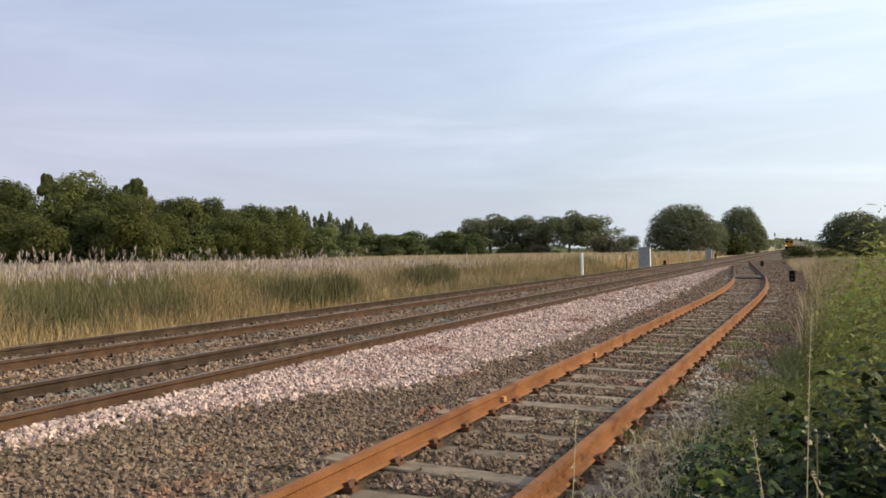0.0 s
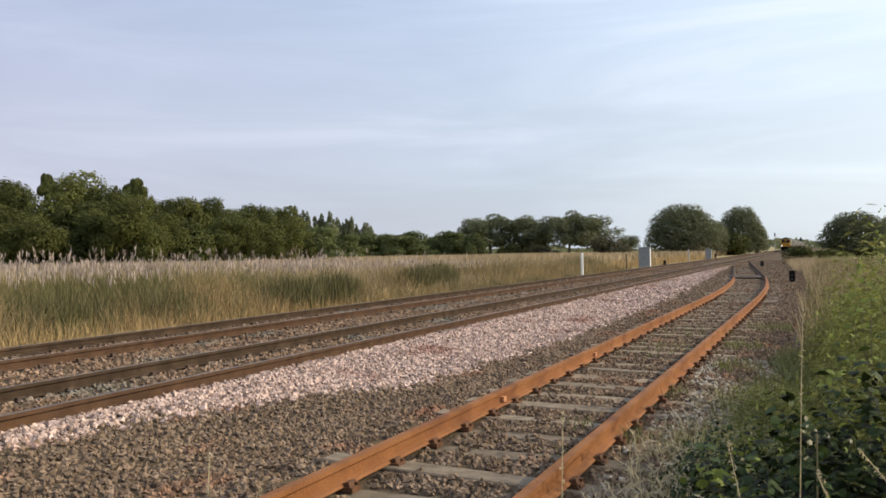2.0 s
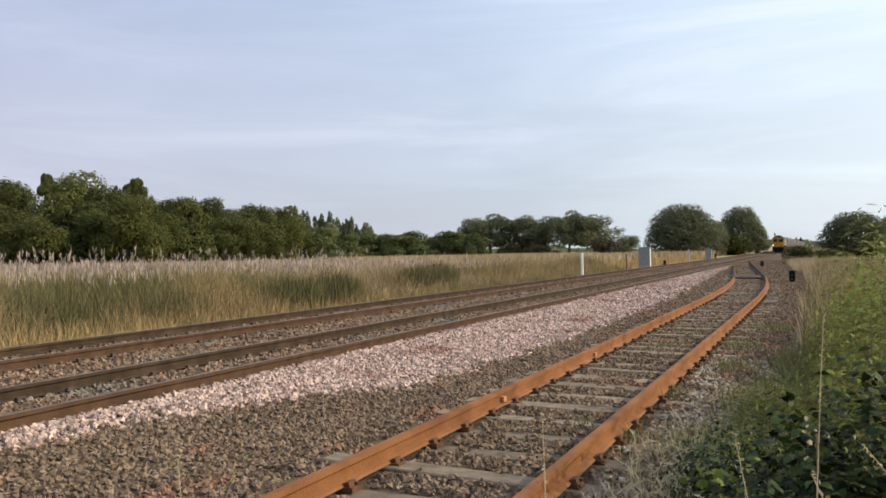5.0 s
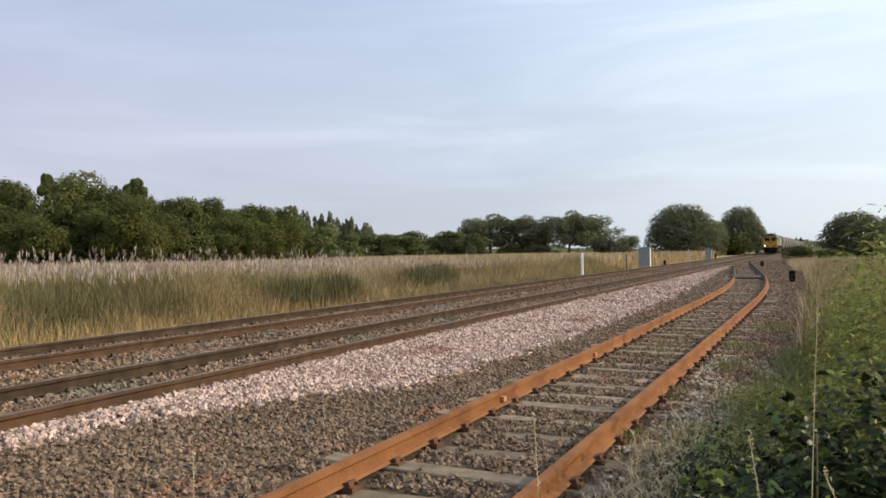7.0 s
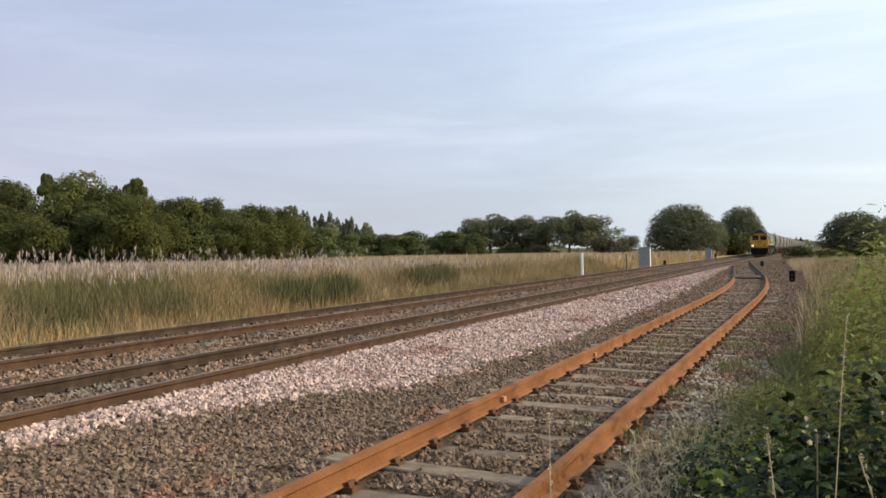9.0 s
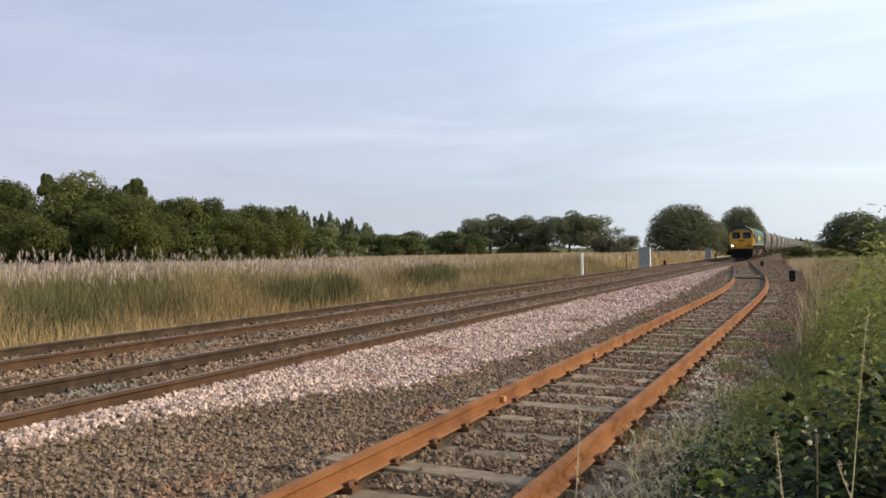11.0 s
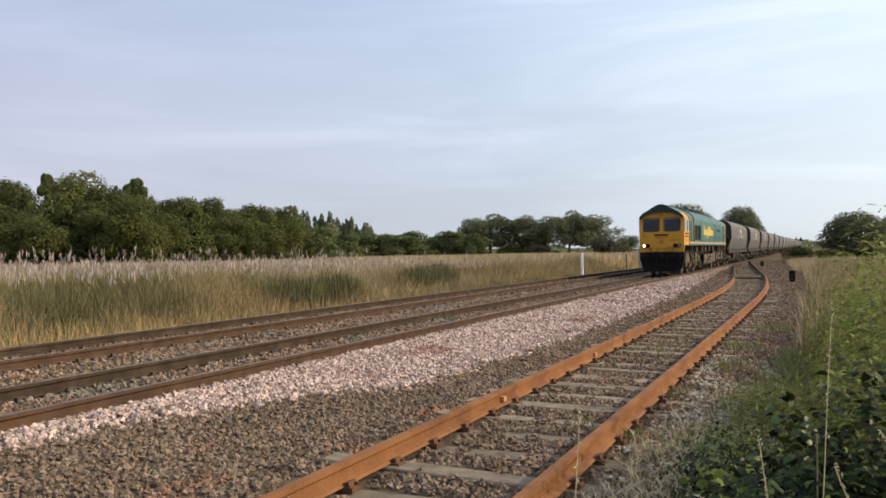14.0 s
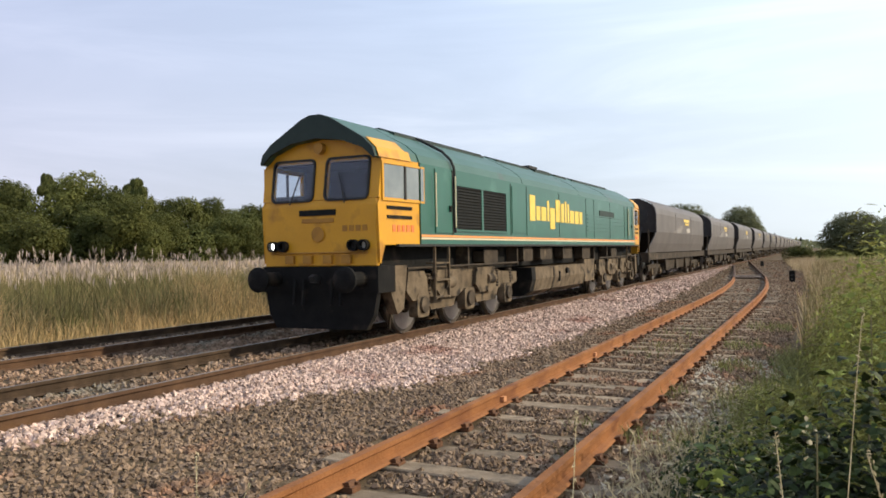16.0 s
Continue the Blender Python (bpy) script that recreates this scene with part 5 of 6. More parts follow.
def plant_out(models, spots, label, group, sink=0.6, seed=1):
    """Sets trees at (x, y, top, width); the models are of unit size."""
    r = random.Random(seed)
    made = []
    for i, (x, y, top, width) in enumerate(spots):
        src = models[i % len(models)]
        c = copy_thing(src, pose(0, 0, 0))
        h = top + sink
        width *= 1.2
        c.matrix_basis = Matrix.LocRotScale((x, y, -sink), Euler((0, 0, r.uniform(0, 6.28))), (width, width, h))
        tagged(c, label, "bush" if "bush" in label else "tree", group)
        made.append(c)
    return made


WOOD_BACK = [(-122.0, 80.0, 13.9, 15.4), (-111.7, 79.4, 14.3, 10.4), (-101.4, 82.2, 14.1, 12.8), (-95.1, 81.9, 12.4, 10.8), (-92.9, 86.2, 11.0, 9.4), (-91.3, 91.5, 11.0, 9.7), (-90.7, 95.1, 10.6, 8.1), (-90.7, 100.6, 11.2, 7.5), (-92.5, 108.6, 9.8, 8.0), (-93.9, 115.7, 11.2, 8.4), (-94.3, 123.3, 10.7, 7.7)]
WOOD_FRONT = [(-95.7, 64.9, 8.0, 9.4), (-88.7, 66.1, 7.4, 9.2), (-89.0, 70.4, 6.4, 8.1), (-86.3, 73.9, 8.1, 7.5), (-79.7, 72.6, 9.1, 7.9), (-79.5, 77.1, 7.5, 6.8), (-80.6, 85.5, 7.1, 8.1), (-80.6, 92.1, 7.8, 7.7), (-80.7, 98.8, 7.0, 8.1), (-82.0, 107.0, 7.9, 8.6), (-83.8, 115.0, 6.7, 8.1)]
POPLARS = [(-158.7, 212.2, 17.4, 2.6), (-158.1, 214.7, 17.5, 2.8), (-160.8, 222.3, 16.4, 2.7), (-159.0, 223.1, 16.0, 2.7), (-164.9, 236.9, 15.1, 3.1), (-163.2, 237.7, 15.9, 3.1), (-160.6, 239.0, 16.6, 3.7), (-166.0, 253.1, 15.2, 3.0), (-163.8, 254.1, 14.5, 2.8), (-161.9, 255.0, 15.3, 3.3), (-165.2, 264.5, 12.9, 2.7), (-162.4, 265.9, 13.5, 3.1), (-161.8, 268.4, 13.3, 3.2)]
BELT = [(-115.9, 166.2, 8.6, 11.6), (-118.2, 181.7, 8.0, 12.4), (-117.1, 193.3, 7.6, 11.4), (-112.0, 195.8, 8.8, 13.0), (-109.0, 202.8, 7.8, 11.6), (-114.2, 222.5, 6.8, 10.8), (-94.5, 198.7, 7.3, 12.7), (-79.9, 183.5, 7.8, 8.1)]
FIELD_TREES = [(-99.6, 229.5, 11.8, 9.0), (-89.0, 218.0, 12.4, 13.6), (-80.3, 222.2, 12.6, 15.3), (-73.2, 222.2, 11.3, 7.4), (-64.7, 218.5, 12.5, 10.1), (-58.3, 221.7, 12.1, 13.0), (-57.2, 261.0, 5.8, 7.5)]
BIG_TREES = [(-28.5, 187.0, 12.1, 15.4), (-18.5, 219.0, 12.7, 10.8), (-22.6, 197.0, 8.2, 6.6), (-14.8, 221.0, 8.0, 5.6)]
EAST_TREES = [(5.1, 139.0, 7.0, 9.6), (11.0, 143.0, 6.4, 6.8)]
BUSHES = [(-40.4, 169.2, 4.9, 8.6), (-79.8, 211.3, 3.9, 11.4), (-71.7, 215.2, 3.4, 9.8), (-18.5, 201.9, 5.9, 12.4), (-26.0, 184.0, 5.0, 12.0)]
EAST_BUSHES = [(-1.8, 85.7, 1.9, 3.7), (2.0, 111.9, 1.2, 4.3), (5.3, 102.4, 1.7, 5.2), (-0.6, 105.1, 1.1, 3.4)]

full = [tree_kind(11 + i, "full", 13500, 0.0153, M["leaf"]) for i in range(3)]
light = [tree_kind(21 + i, "full", 12500, 0.0156, M["leaf_light"]) for i in range(2)]
open_ = [tree_kind(31 + i, "open", 8500, 0.0185, M["leaf_haze"]) for i in range(3)]
poplar = [tree_kind(41 + i, "poplar", 2600, 0.05, M["leaf_haze"]) for i in range(2)]
bush = [tree_kind(51, "bush", 6000, 0.026, M["leaf_light"]), tree_kind(52, "bush", 6000, 0.026, M["leaf"])]
brown = [tree_kind(61, "bush", 6000, 0.024, M["leaf_brown"])]
plant_out([full[0], full[1], light[0], full[2]], WOOD_BACK, "tall dark green woodland tree behind the reeds", "woodland trees", 0.7, 1)
plant_out([light[0], light[1], bush[1], full[1]], WOOD_FRONT, "broad leafy tree at the wood's edge", "woodland edge trees", 0.7, 2)
high = [tree_kind(71, "high", 5000, 0.03, M["leaf"])]
plant_out(high, [(-119.9, 92.1, 16.2, 2.6), (-110.2, 102.4, 15.6, 3.7)], "tall dark tree standing above the wood", "woodland trees", 0.7, 14)
plant_out(poplar, [(x, y, top, 1.9 * w) for x, y, top, w in POPLARS], "slender dark poplar in a distant row", "poplar row", 0.7, 3)
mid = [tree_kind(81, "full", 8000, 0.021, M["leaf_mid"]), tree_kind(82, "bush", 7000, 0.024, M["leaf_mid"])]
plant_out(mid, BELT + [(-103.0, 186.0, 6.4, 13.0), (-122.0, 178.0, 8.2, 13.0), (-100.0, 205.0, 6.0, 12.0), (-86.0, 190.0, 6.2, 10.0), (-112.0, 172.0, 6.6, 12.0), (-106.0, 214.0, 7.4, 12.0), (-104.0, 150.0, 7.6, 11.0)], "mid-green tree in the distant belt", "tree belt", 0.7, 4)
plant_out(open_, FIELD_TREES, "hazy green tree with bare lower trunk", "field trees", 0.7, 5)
hazy = [tree_kind(91 + i, "dome", 19000, 0.0145, M["leaf_haze"]) for i in range(2)]
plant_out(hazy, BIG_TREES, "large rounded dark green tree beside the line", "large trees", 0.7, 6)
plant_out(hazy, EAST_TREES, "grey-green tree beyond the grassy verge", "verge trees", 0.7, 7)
plant_out(brown + [bush[1]], BUSHES, "low rounded bush under the trees", "bushes", 0.7, 8)
plant_out(bush[::-1], EAST_BUSHES, "dense dark green bush beside the track", "verge bushes", 0.5, 9)
for model in hazy + mid + high + full + light + open_ + poplar + bush + brown:
    for o in (*model.children_recursive, model):
        bpy.data.objects.remove(o)


def far_woods():
    """The low hedges and woods on the skyline."""
    rng = np.random.default_rng(5)
    n = 16000
    a = rng.uniform(radians(-25), radians(70), n)
    d = rng.uniform(520, 760, n)
    h = (3.5 + 2.5 * np.sin(a * 23) + 1.5 * np.sin(a * 61)) * rng.uniform(0.0, 1.0, n) ** 0.6
    p = np.stack([-np.sin(a) * d, np.cos(a) * d, h - 0.5], axis=1)
    nr = rng.normal(size=(n, 3)) + (0.3, -0.6, 0.5)
    nr /= np.linalg.norm(nr, axis=1, keepdims=True)
    v, f = leaf_cloud(p, nr, rng.uniform(0.8, 2.0, n), rng, 0.8)
    return tagged(new("far_woods", quick_mesh("far_woods", v, f, M["leaf_haze"])), "low hazy hedges and woods on the skyline", "woods", kind="stuff")


far_woods()


def blades(name, pts, heights, widths, mat, label, category, rng, lean=0.25, split=0.5):
    """Grass or reed blades, each a bent tapering strip of one quad and a tip."""
    n = len(pts)
    a = rng.uniform(0, 2 * np.pi, n)
    side = np.stack([np.cos(a), np.sin(a), np.zeros(n)], axis=1) * widths[:, None] * 0.5
    b = rng.uniform(0, 2 * np.pi, n)
    tip = np.stack([np.cos(b), np.sin(b), np.zeros(n)], axis=1) * (heights * rng.uniform(0.05, 1.0, n) * lean)[:, None]
    up = np.zeros((n, 3))
    up[:, 2] = heights
    v = np.empty((n, 5, 3))
    v[:, 0], v[:, 1] = pts - side, pts + side
    mid = pts + up * split + tip * 0.3
    v[:, 2], v[:, 3] = mid + side * 0.8, mid - side * 0.8
    v[:, 4] = pts + up + tip
    tri = np.array([(0, 1, 2), (0, 2, 3), (3, 2, 4)])
    f = (tri[None] + (np.arange(n) * 5)[:, None, None]).reshape(-1, 3)
    return tagged(new(name, quick_mesh(name, v.reshape(-1, 3), f, mat)), label, category, kind="stuff")


def field_noise(p, scale, seed):
    return np.array([noise.noise((x * scale, y * scale, seed)) for x, y in p[:, :2]])


def scatter(rng, n, x0, x1, y0, y1, z):
    return np.stack([rng.uniform(x0, x1, n), rng.uniform(y0, y1, n), np.full(n, z)], axis=1)


def reed_bed():
    rng = np.random.default_rng(8)
    # nearer edge: straw-coloured grass in front of tall reeds
    p = scatter(rng, 40000, -20.5, -15.2, 8, 75, -0.58)
    edge = -15.6 - 0.5 * field_noise(p, 0.35, 1.0) - 0.35
    p = p[p[:, 0] < edge]
    h = np.clip(0.22 + (-15.6 - p[:, 0]) * 0.33, 0.15, 1.2) * rng.uniform(0.35, 1.3, len(p)) * np.clip(1 + 0.6 * field_noise(p, 0.6, 5.0) + 0.55 * field_noise(p, 0.17, 6.0), 0.3, 1.9)
    olive = 0.55 * field_noise(p, 0.22, 31.0) + 0.3 * field_noise(p, 0.9, 32.0) + np.clip((p[:, 1] - 26) / 30, -0.5, 0.25) + rng.normal(0, 0.16, len(p)) > 0.12
    for name, part_of, mat, label in (("verge_grass", ~olive, M["straw"], "straw-coloured dry grass before the reeds"), ("verge_greenery", olive, M["reed"], "olive grass mixed into the dry verge")):
        q = p[part_of]
        blades(name, q, h[part_of], rng.uniform(0.008, 0.022, len(q)), mat, label, "grass", rng, 0.85)
    # low dusty growth where the ballast meets the grass
    q = scatter(rng, 9000, -16.2, -14.7, 9, 60, -0.60)
    q = q[q[:, 0] < -15.0 + 0.5 * field_noise(q, 0.7, 41.0)]
    blades("dusty_edge", q, rng.uniform(0.08, 0.26, len(q)), rng.uniform(0.012, 0.03, len(q)), M["dusty"], "low dusty grey-green growth at the ballast foot", "grass", rng, 0.7)
    # tall mixed reeds
    def tufts(n, each, x0, x1, y0, y1, spread_):
        c = scatter(rng, n, x0, x1, y0, y1, -0.6)
        size = rng.uniform(0.62, 1.12, n)
        q = np.repeat(c, each, axis=0)
        q[:, :2] += rng.normal(0, spread_, (n * each, 2))
        return q, np.repeat(size, each)
    p1, k1 = tufts(4200, 11, -30, -16.8, 8, 60, 0.16)
    p2, k2 = tufts(2400, 10, -62, -28, 10, 75, 0.3)
    p, k = np.concatenate([p1, p2]), np.concatenate([k1, k2])
    tall = np.clip((62 - p[:, 1]) / 34, 0.0, 1.0)
    g = field_noise(p, 0.13, 3.0) + 0.55 * field_noise(p, 0.5, 8.0) + 0.10 * np.clip((p[:, 1] - 14) / 10, -0.6, 1) - 0.5 * np.clip((p[:, 0] + 18.6) / 2.0, 0.0, 1.0) - 0.9 * np.clip((p[:, 1] - 24) / 7, 0.0, 1.0)
    patch = 1 + 0.40 * field_noise(p, 0.45, 11.0) + 0.30 * field_noise(p, 0.16, 12.0)
    h = (1.05 + 0.72 * tall) * k * rng.uniform(0.65, 1.08, len(p)) * patch * np.clip(0.42 + (-16.4 - p[:, 0]) * 0.17, 0.35, 1.0)
    h = np.minimum(h, 1.95)
    w = rng.uniform(0.010, 0.030, len(p)) * np.where(p[:, 0] < -30, 2.0, 1.0)
    green = g + rng.normal(0, 0.07, len(p)) > 0.04
    pale = (~green) & (p[:, 1] + 4.0 * g + rng.normal(0, 2.0, len(p)) > 26)
    blades("straw_reeds", p[pale], h[pale] * 0.85, w[pale], M["ripe"], "pale straw-coloured reeds along the line", "reeds", rng, 0.7)
    green_or_pale = green | pale
    blades("tall_reeds", p[~green_or_pale], h[~green_or_pale], w[~green_or_pale], M["reed"], "tall tan and olive reeds along the line", "reeds", rng, 0.75)
    blades("green_reeds", p[green], h[green] * 0.97, w[green], M["reed_green"], "patches of darker green reeds", "reeds", rng, 0.75)
    # low mixed growth further along the line
    p = scatter(rng, 16000, -34, -17, 45, 150, -0.58)
    blades("lineside_growth", p, rng.uniform(0.5, 1.15, len(p)), rng.uniform(0.03, 0.08, len(p)), M["straw"], "pale dry grass along the far line", "grass", rng, 0.4)
    # the wide pale reed field behind
    p = np.concatenate([scatter(rng, 26000, -120, -20, 55, 210, -0.6), scatter(rng, 9000, -95, -58, 20, 80, -0.6)])
    blades("reed_field", p, 1.55 * rng.uniform(0.75, 1.1, len(p)), rng.uniform(0.12, 0.34, len(p)), M["ripe"], "wide field of pale ripe reeds", "reeds", rng, 0.3)
    # dark clumps standing in the reeds
    spots = [(-18.3, 34.6, 1.45, 1.1), (-18.6, 37.4, 1.65, 1.5), (-19.2, 39.6, 1.4, 1.0), (-17.6, 23.6, 1.35, 1.3), (-17.9, 26.4, 1.45, 1.2), (-18.4, 28.4, 1.2, 0.9), (-18.6, 18.0, 1.3, 1.5), (-19.0, 14.5, 1.3, 1.6), (-20.5, 72, 1.4, 3.0)]
    q, hh = [], []
    for x, y, h0, r in spots:
        k = 1400
        a, d = rng.uniform(0, 6.283, k), r * np.sqrt(rng.uniform(0, 1, k))
        q.append(np.stack([x + 0.8 * d * np.cos(a), y + 1.3 * d * np.sin(a), np.full(k, -0.58)], axis=1))
        hh.append(h0 * rng.uniform(0.5, 1.2, k) * (1.1 - 0.4 * d / r))
    q, hh = np.concatenate(q), np.concatenate(hh)
    blades("dark_reed_clumps", q, hh, rng.uniform(0.02, 0.05, len(q)), M["reed_clump"], "dark green clumps among the reeds", "reeds", rng, 0.35)
    # feathery seed heads
    n = 6400
    p = np.concatenate([scatter(rng, n, -34, -18.6, 8, 52, 0), scatter(rng, 6500, -70, -32, 10, 75, 0)])
    tall = np.clip((62 - p[:, 1]) / 34, 0.0, 1.0)
    keep = field_noise(p, 0.25, 21.0) + 0.5 * field_noise(p, 0.9, 22.0) + rng.normal(0, 0.15, len(p)) > 0.02
    p, tall = p[keep], tall[keep]
    z = -0.6 + (1.0 + 0.66 * tall) * np.where(rng.uniform(0, 1, len(p)) < 0.12, rng.uniform(1.1, 1.42, len(p)), rng.uniform(0.82, 1.16, len(p)))
    parts_v, parts_f, base = [], [], 0
    for k in range(3):
        c = p.copy()
        c[:, 2] = z + rng.uniform(-0.10, 0.10, len(p))
        c[:, :2] += rng.normal(0, 0.03, (len(p), 2))
        nr = rng.normal(size=(len(p), 3)) * (1, 1, 0.15)
        nr /= np.linalg.norm(nr, axis=1, keepdims=True)
        s = rng.uniform(0.08, 0.17, len(p))
        axis = np.zeros((len(p), 3))
        axis[:, 2] = 1
        b = np.cross(nr, axis)
        drift = b * rng.uniform(-0.5, 0.9, len(p))[:, None]
        v = np.empty((len(p), 4, 3))
        v[:, 0] = c - axis * s[:, None]
        v[:, 1] = c + b * s[:, None] * 0.14
        v[:, 2] = c + (axis + drift * 0.5) * s[:, None]
        v[:, 3] = c - b * s[:, None] * 0.14
        parts_v.append(v.reshape(-1, 3))
        parts_f.append((np.array([(0, 1, 2), (0, 2, 3)])[None] + (np.arange(len(p)) * 4)[:, None, None]).reshape(-1, 3) + base)
        base += len(p) * 4
    tagged(new("reed_plumes", quick_mesh("reed_plumes", np.concatenate(parts_v), np.concatenate(parts_f), M["plume"])), "feathery pinkish reed seed heads", "reeds", kind="stuff")


reed_bed()


# ---- the verge beside the camera ----
def bramble_bush(x, y, rx, ry, h, count, leaf, mat, label, seed, low=-0.4):
    rng = np.random.default_rng(seed)
    t = thing("bramble_bush", label, "bush", pose(x, y, low))
    d = rng.normal(size=(count, 3))
    d[:, 2] = np.abs(d[:, 2])
    d /= np.linalg.norm(d, axis=1, keepdims=True)
    shell = rng.uniform(0.25, 1.0, count) ** 0.45
    lump = 1 + 0.22 * np.sin(d[:, 0] * 5 + seed) * np.sin(d[:, 1] * 6 + seed * 2) + rng.normal(0, 0.08, count)
    p = d * np.array((rx, ry, h)) * (shell * lump)[:, None]
    nr = d * 0.7 + rng.normal(0, 0.5, d.shape) + (0, 0, 0.6)
    nr /= np.linalg.norm(nr, axis=1, keepdims=True)
    narrow = mat is M["weed"]
    size = rng.uniform(0.5, 1.25, count) * leaf
    v, f = leaf_cloud(p, nr, size * 1.35, rng, 0.27, 0.12) if narrow else oval_leaves(p, nr, size, rng)
    part_ob = new("foliage", quick_mesh("foliage", v, f, mat))
    part_ob.parent = t
    bm = bmesh.new()
    for i in range(26):
        a, e = rng.uniform(0, 6.283), rng.uniform(0.35, 0.95)
        top = Vector((rx * e * math.cos(a), ry * e * math.sin(a), h * rng.uniform(0.6, 1.05) * math.sqrt(1 - 0.8 * e * e)))
        midp = Vector((top.x * 0.45, top.y * 0.45, top.z * 0.75))
        tube((top.x * 0.1, top.y * 0.1, 0), midp, 0.007, 0.006, 5, bm)
        tube(midp, top, 0.006, 0.002, 5, bm)
    part("stem", bm, M["stem"], t)
    return t


# added out of view to the east, so that its shadow darkens the brambles
bramble_bush(1.35, 3.6, 0.70, 1.3, 1.55, 11000, 0.020, M["bramble"], "unseen tall bramble hedge added to shade the verge", 12)
bramble_bush(0.10, 3.45, 0.50, 0.60, 1.22, 9500, 0.031, M["bramble"], "dense bramble with broad green leaves darkened for shade", 1)
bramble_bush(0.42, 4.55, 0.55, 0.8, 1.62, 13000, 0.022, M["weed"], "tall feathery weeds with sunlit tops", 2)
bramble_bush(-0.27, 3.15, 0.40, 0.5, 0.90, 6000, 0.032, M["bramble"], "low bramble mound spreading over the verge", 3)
bramble_bush(0.60, 6.6, 0.62, 1.2, 1.85, 9000, 0.030, M["weed"], "tall yellow-green willowherb thicket", 4)
bramble_bush(0.75, 9.2, 0.75, 1.6, 1.75, 9000, 0.032, M["weed"], "weedy green thicket along the verge", 5)
bramble_bush(-0.42, 4.7, 0.50, 0.9, 0.76, 9000, 0.022, M["bramble"], "small-leaved weeds spilling onto the stones", 6)
bramble_bush(-0.45, 5.7, 0.48, 1.0, 0.62, 5200, 0.022, M["weed"], "low creeping weeds at the ballast edge", 7)
bramble_bush(-0.40, 7.9, 0.45, 1.3, 0.55, 4600, 0.024, M["weed"], "straggling weeds at the ballast edge", 8)
bramble_bush(0.3, 12.5, 0.6, 2.2, 1.15, 6000, 0.034, M["weed"], "rough green growth beside the cess", 10)
bramble_bush(0.9, 16.5, 0.9, 2.6, 1.25, 6000, 0.040, M["weed"], "rank weeds beside the cess", 11)


def shoots(x, y, rx, ry, h, count, seed):
    """Yellow-green leaves that paint sunlit highlights on the sunny side of the thicket."""
    rng = np.random.default_rng(seed)
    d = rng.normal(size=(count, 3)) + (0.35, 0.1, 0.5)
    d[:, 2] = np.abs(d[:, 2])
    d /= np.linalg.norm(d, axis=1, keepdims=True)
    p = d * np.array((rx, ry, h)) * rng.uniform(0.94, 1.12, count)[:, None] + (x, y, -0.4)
    nr = d + rng.normal(0, 0.5, d.shape)
    nr /= np.linalg.norm(nr, axis=1, keepdims=True)
    return oval_leaves(p, nr, rng.uniform(0.010, 0.024, count), rng, 0.5, 0.2)


def lit_leaf_layer():
    vs, fs, n = [], [], 0
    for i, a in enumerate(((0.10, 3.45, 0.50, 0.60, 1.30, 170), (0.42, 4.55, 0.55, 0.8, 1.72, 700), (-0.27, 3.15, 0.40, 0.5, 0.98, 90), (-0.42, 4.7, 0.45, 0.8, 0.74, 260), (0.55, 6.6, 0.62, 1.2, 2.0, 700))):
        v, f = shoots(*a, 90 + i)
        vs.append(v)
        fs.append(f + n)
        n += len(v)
    tagged(new("young_shoots", quick_mesh("young_shoots", np.concatenate(vs), np.concatenate(fs), M["shoot"])), "yellow-green leaves coloured as sunlit tops of the brambles", "shoots", kind="stuff")


lit_leaf_layer()


def sprays():
    """Upright leafy shoots that stand above the thicket."""
    rng = np.random.default_rng(77)
    for i in range(60):
        y = rng.uniform(4.4, 9.5)
        x = rng.uniform(0.05, 0.75) + (y - 5) * 0.06
        h = rng.uniform(1.15, 1.75) - max(0.0, 0.35 - x) * 0.9
        t = thing("willowherb", "upright willowherb stem with narrow pale leaves", "weed", pose(x, y, -0.42, rng.uniform(-7, 7), rng.uniform(-8, 5), 0), group="willowherb stems")
        part("stem", tube((0, 0, 0), (0.02, 0, h), 0.005, 0.002, 5), M["stem"], t)
        k = 60
        u = np.sqrt(rng.uniform(0.15, 1, k))
        a = rng.uniform(0, 6.283, k)
        reach = 0.10 * (1.15 - u)
        p = np.stack([reach * np.cos(a), reach * np.sin(a), h * u], axis=1)
        nr = np.stack([-np.cos(a) * 0.6, -np.sin(a) * 0.6, np.ones(k)], axis=1) + rng.normal(0, 0.25, (k, 3))
        nr /= np.linalg.norm(nr, axis=1, keepdims=True)
        v, f = leaf_cloud(p, nr, rng.uniform(0.02, 0.045, k), rng, 0.25, 0.1)
        lv = new("foliage", quick_mesh("foliage", v, f, M["weed"]))
        lv.parent = t


sprays()


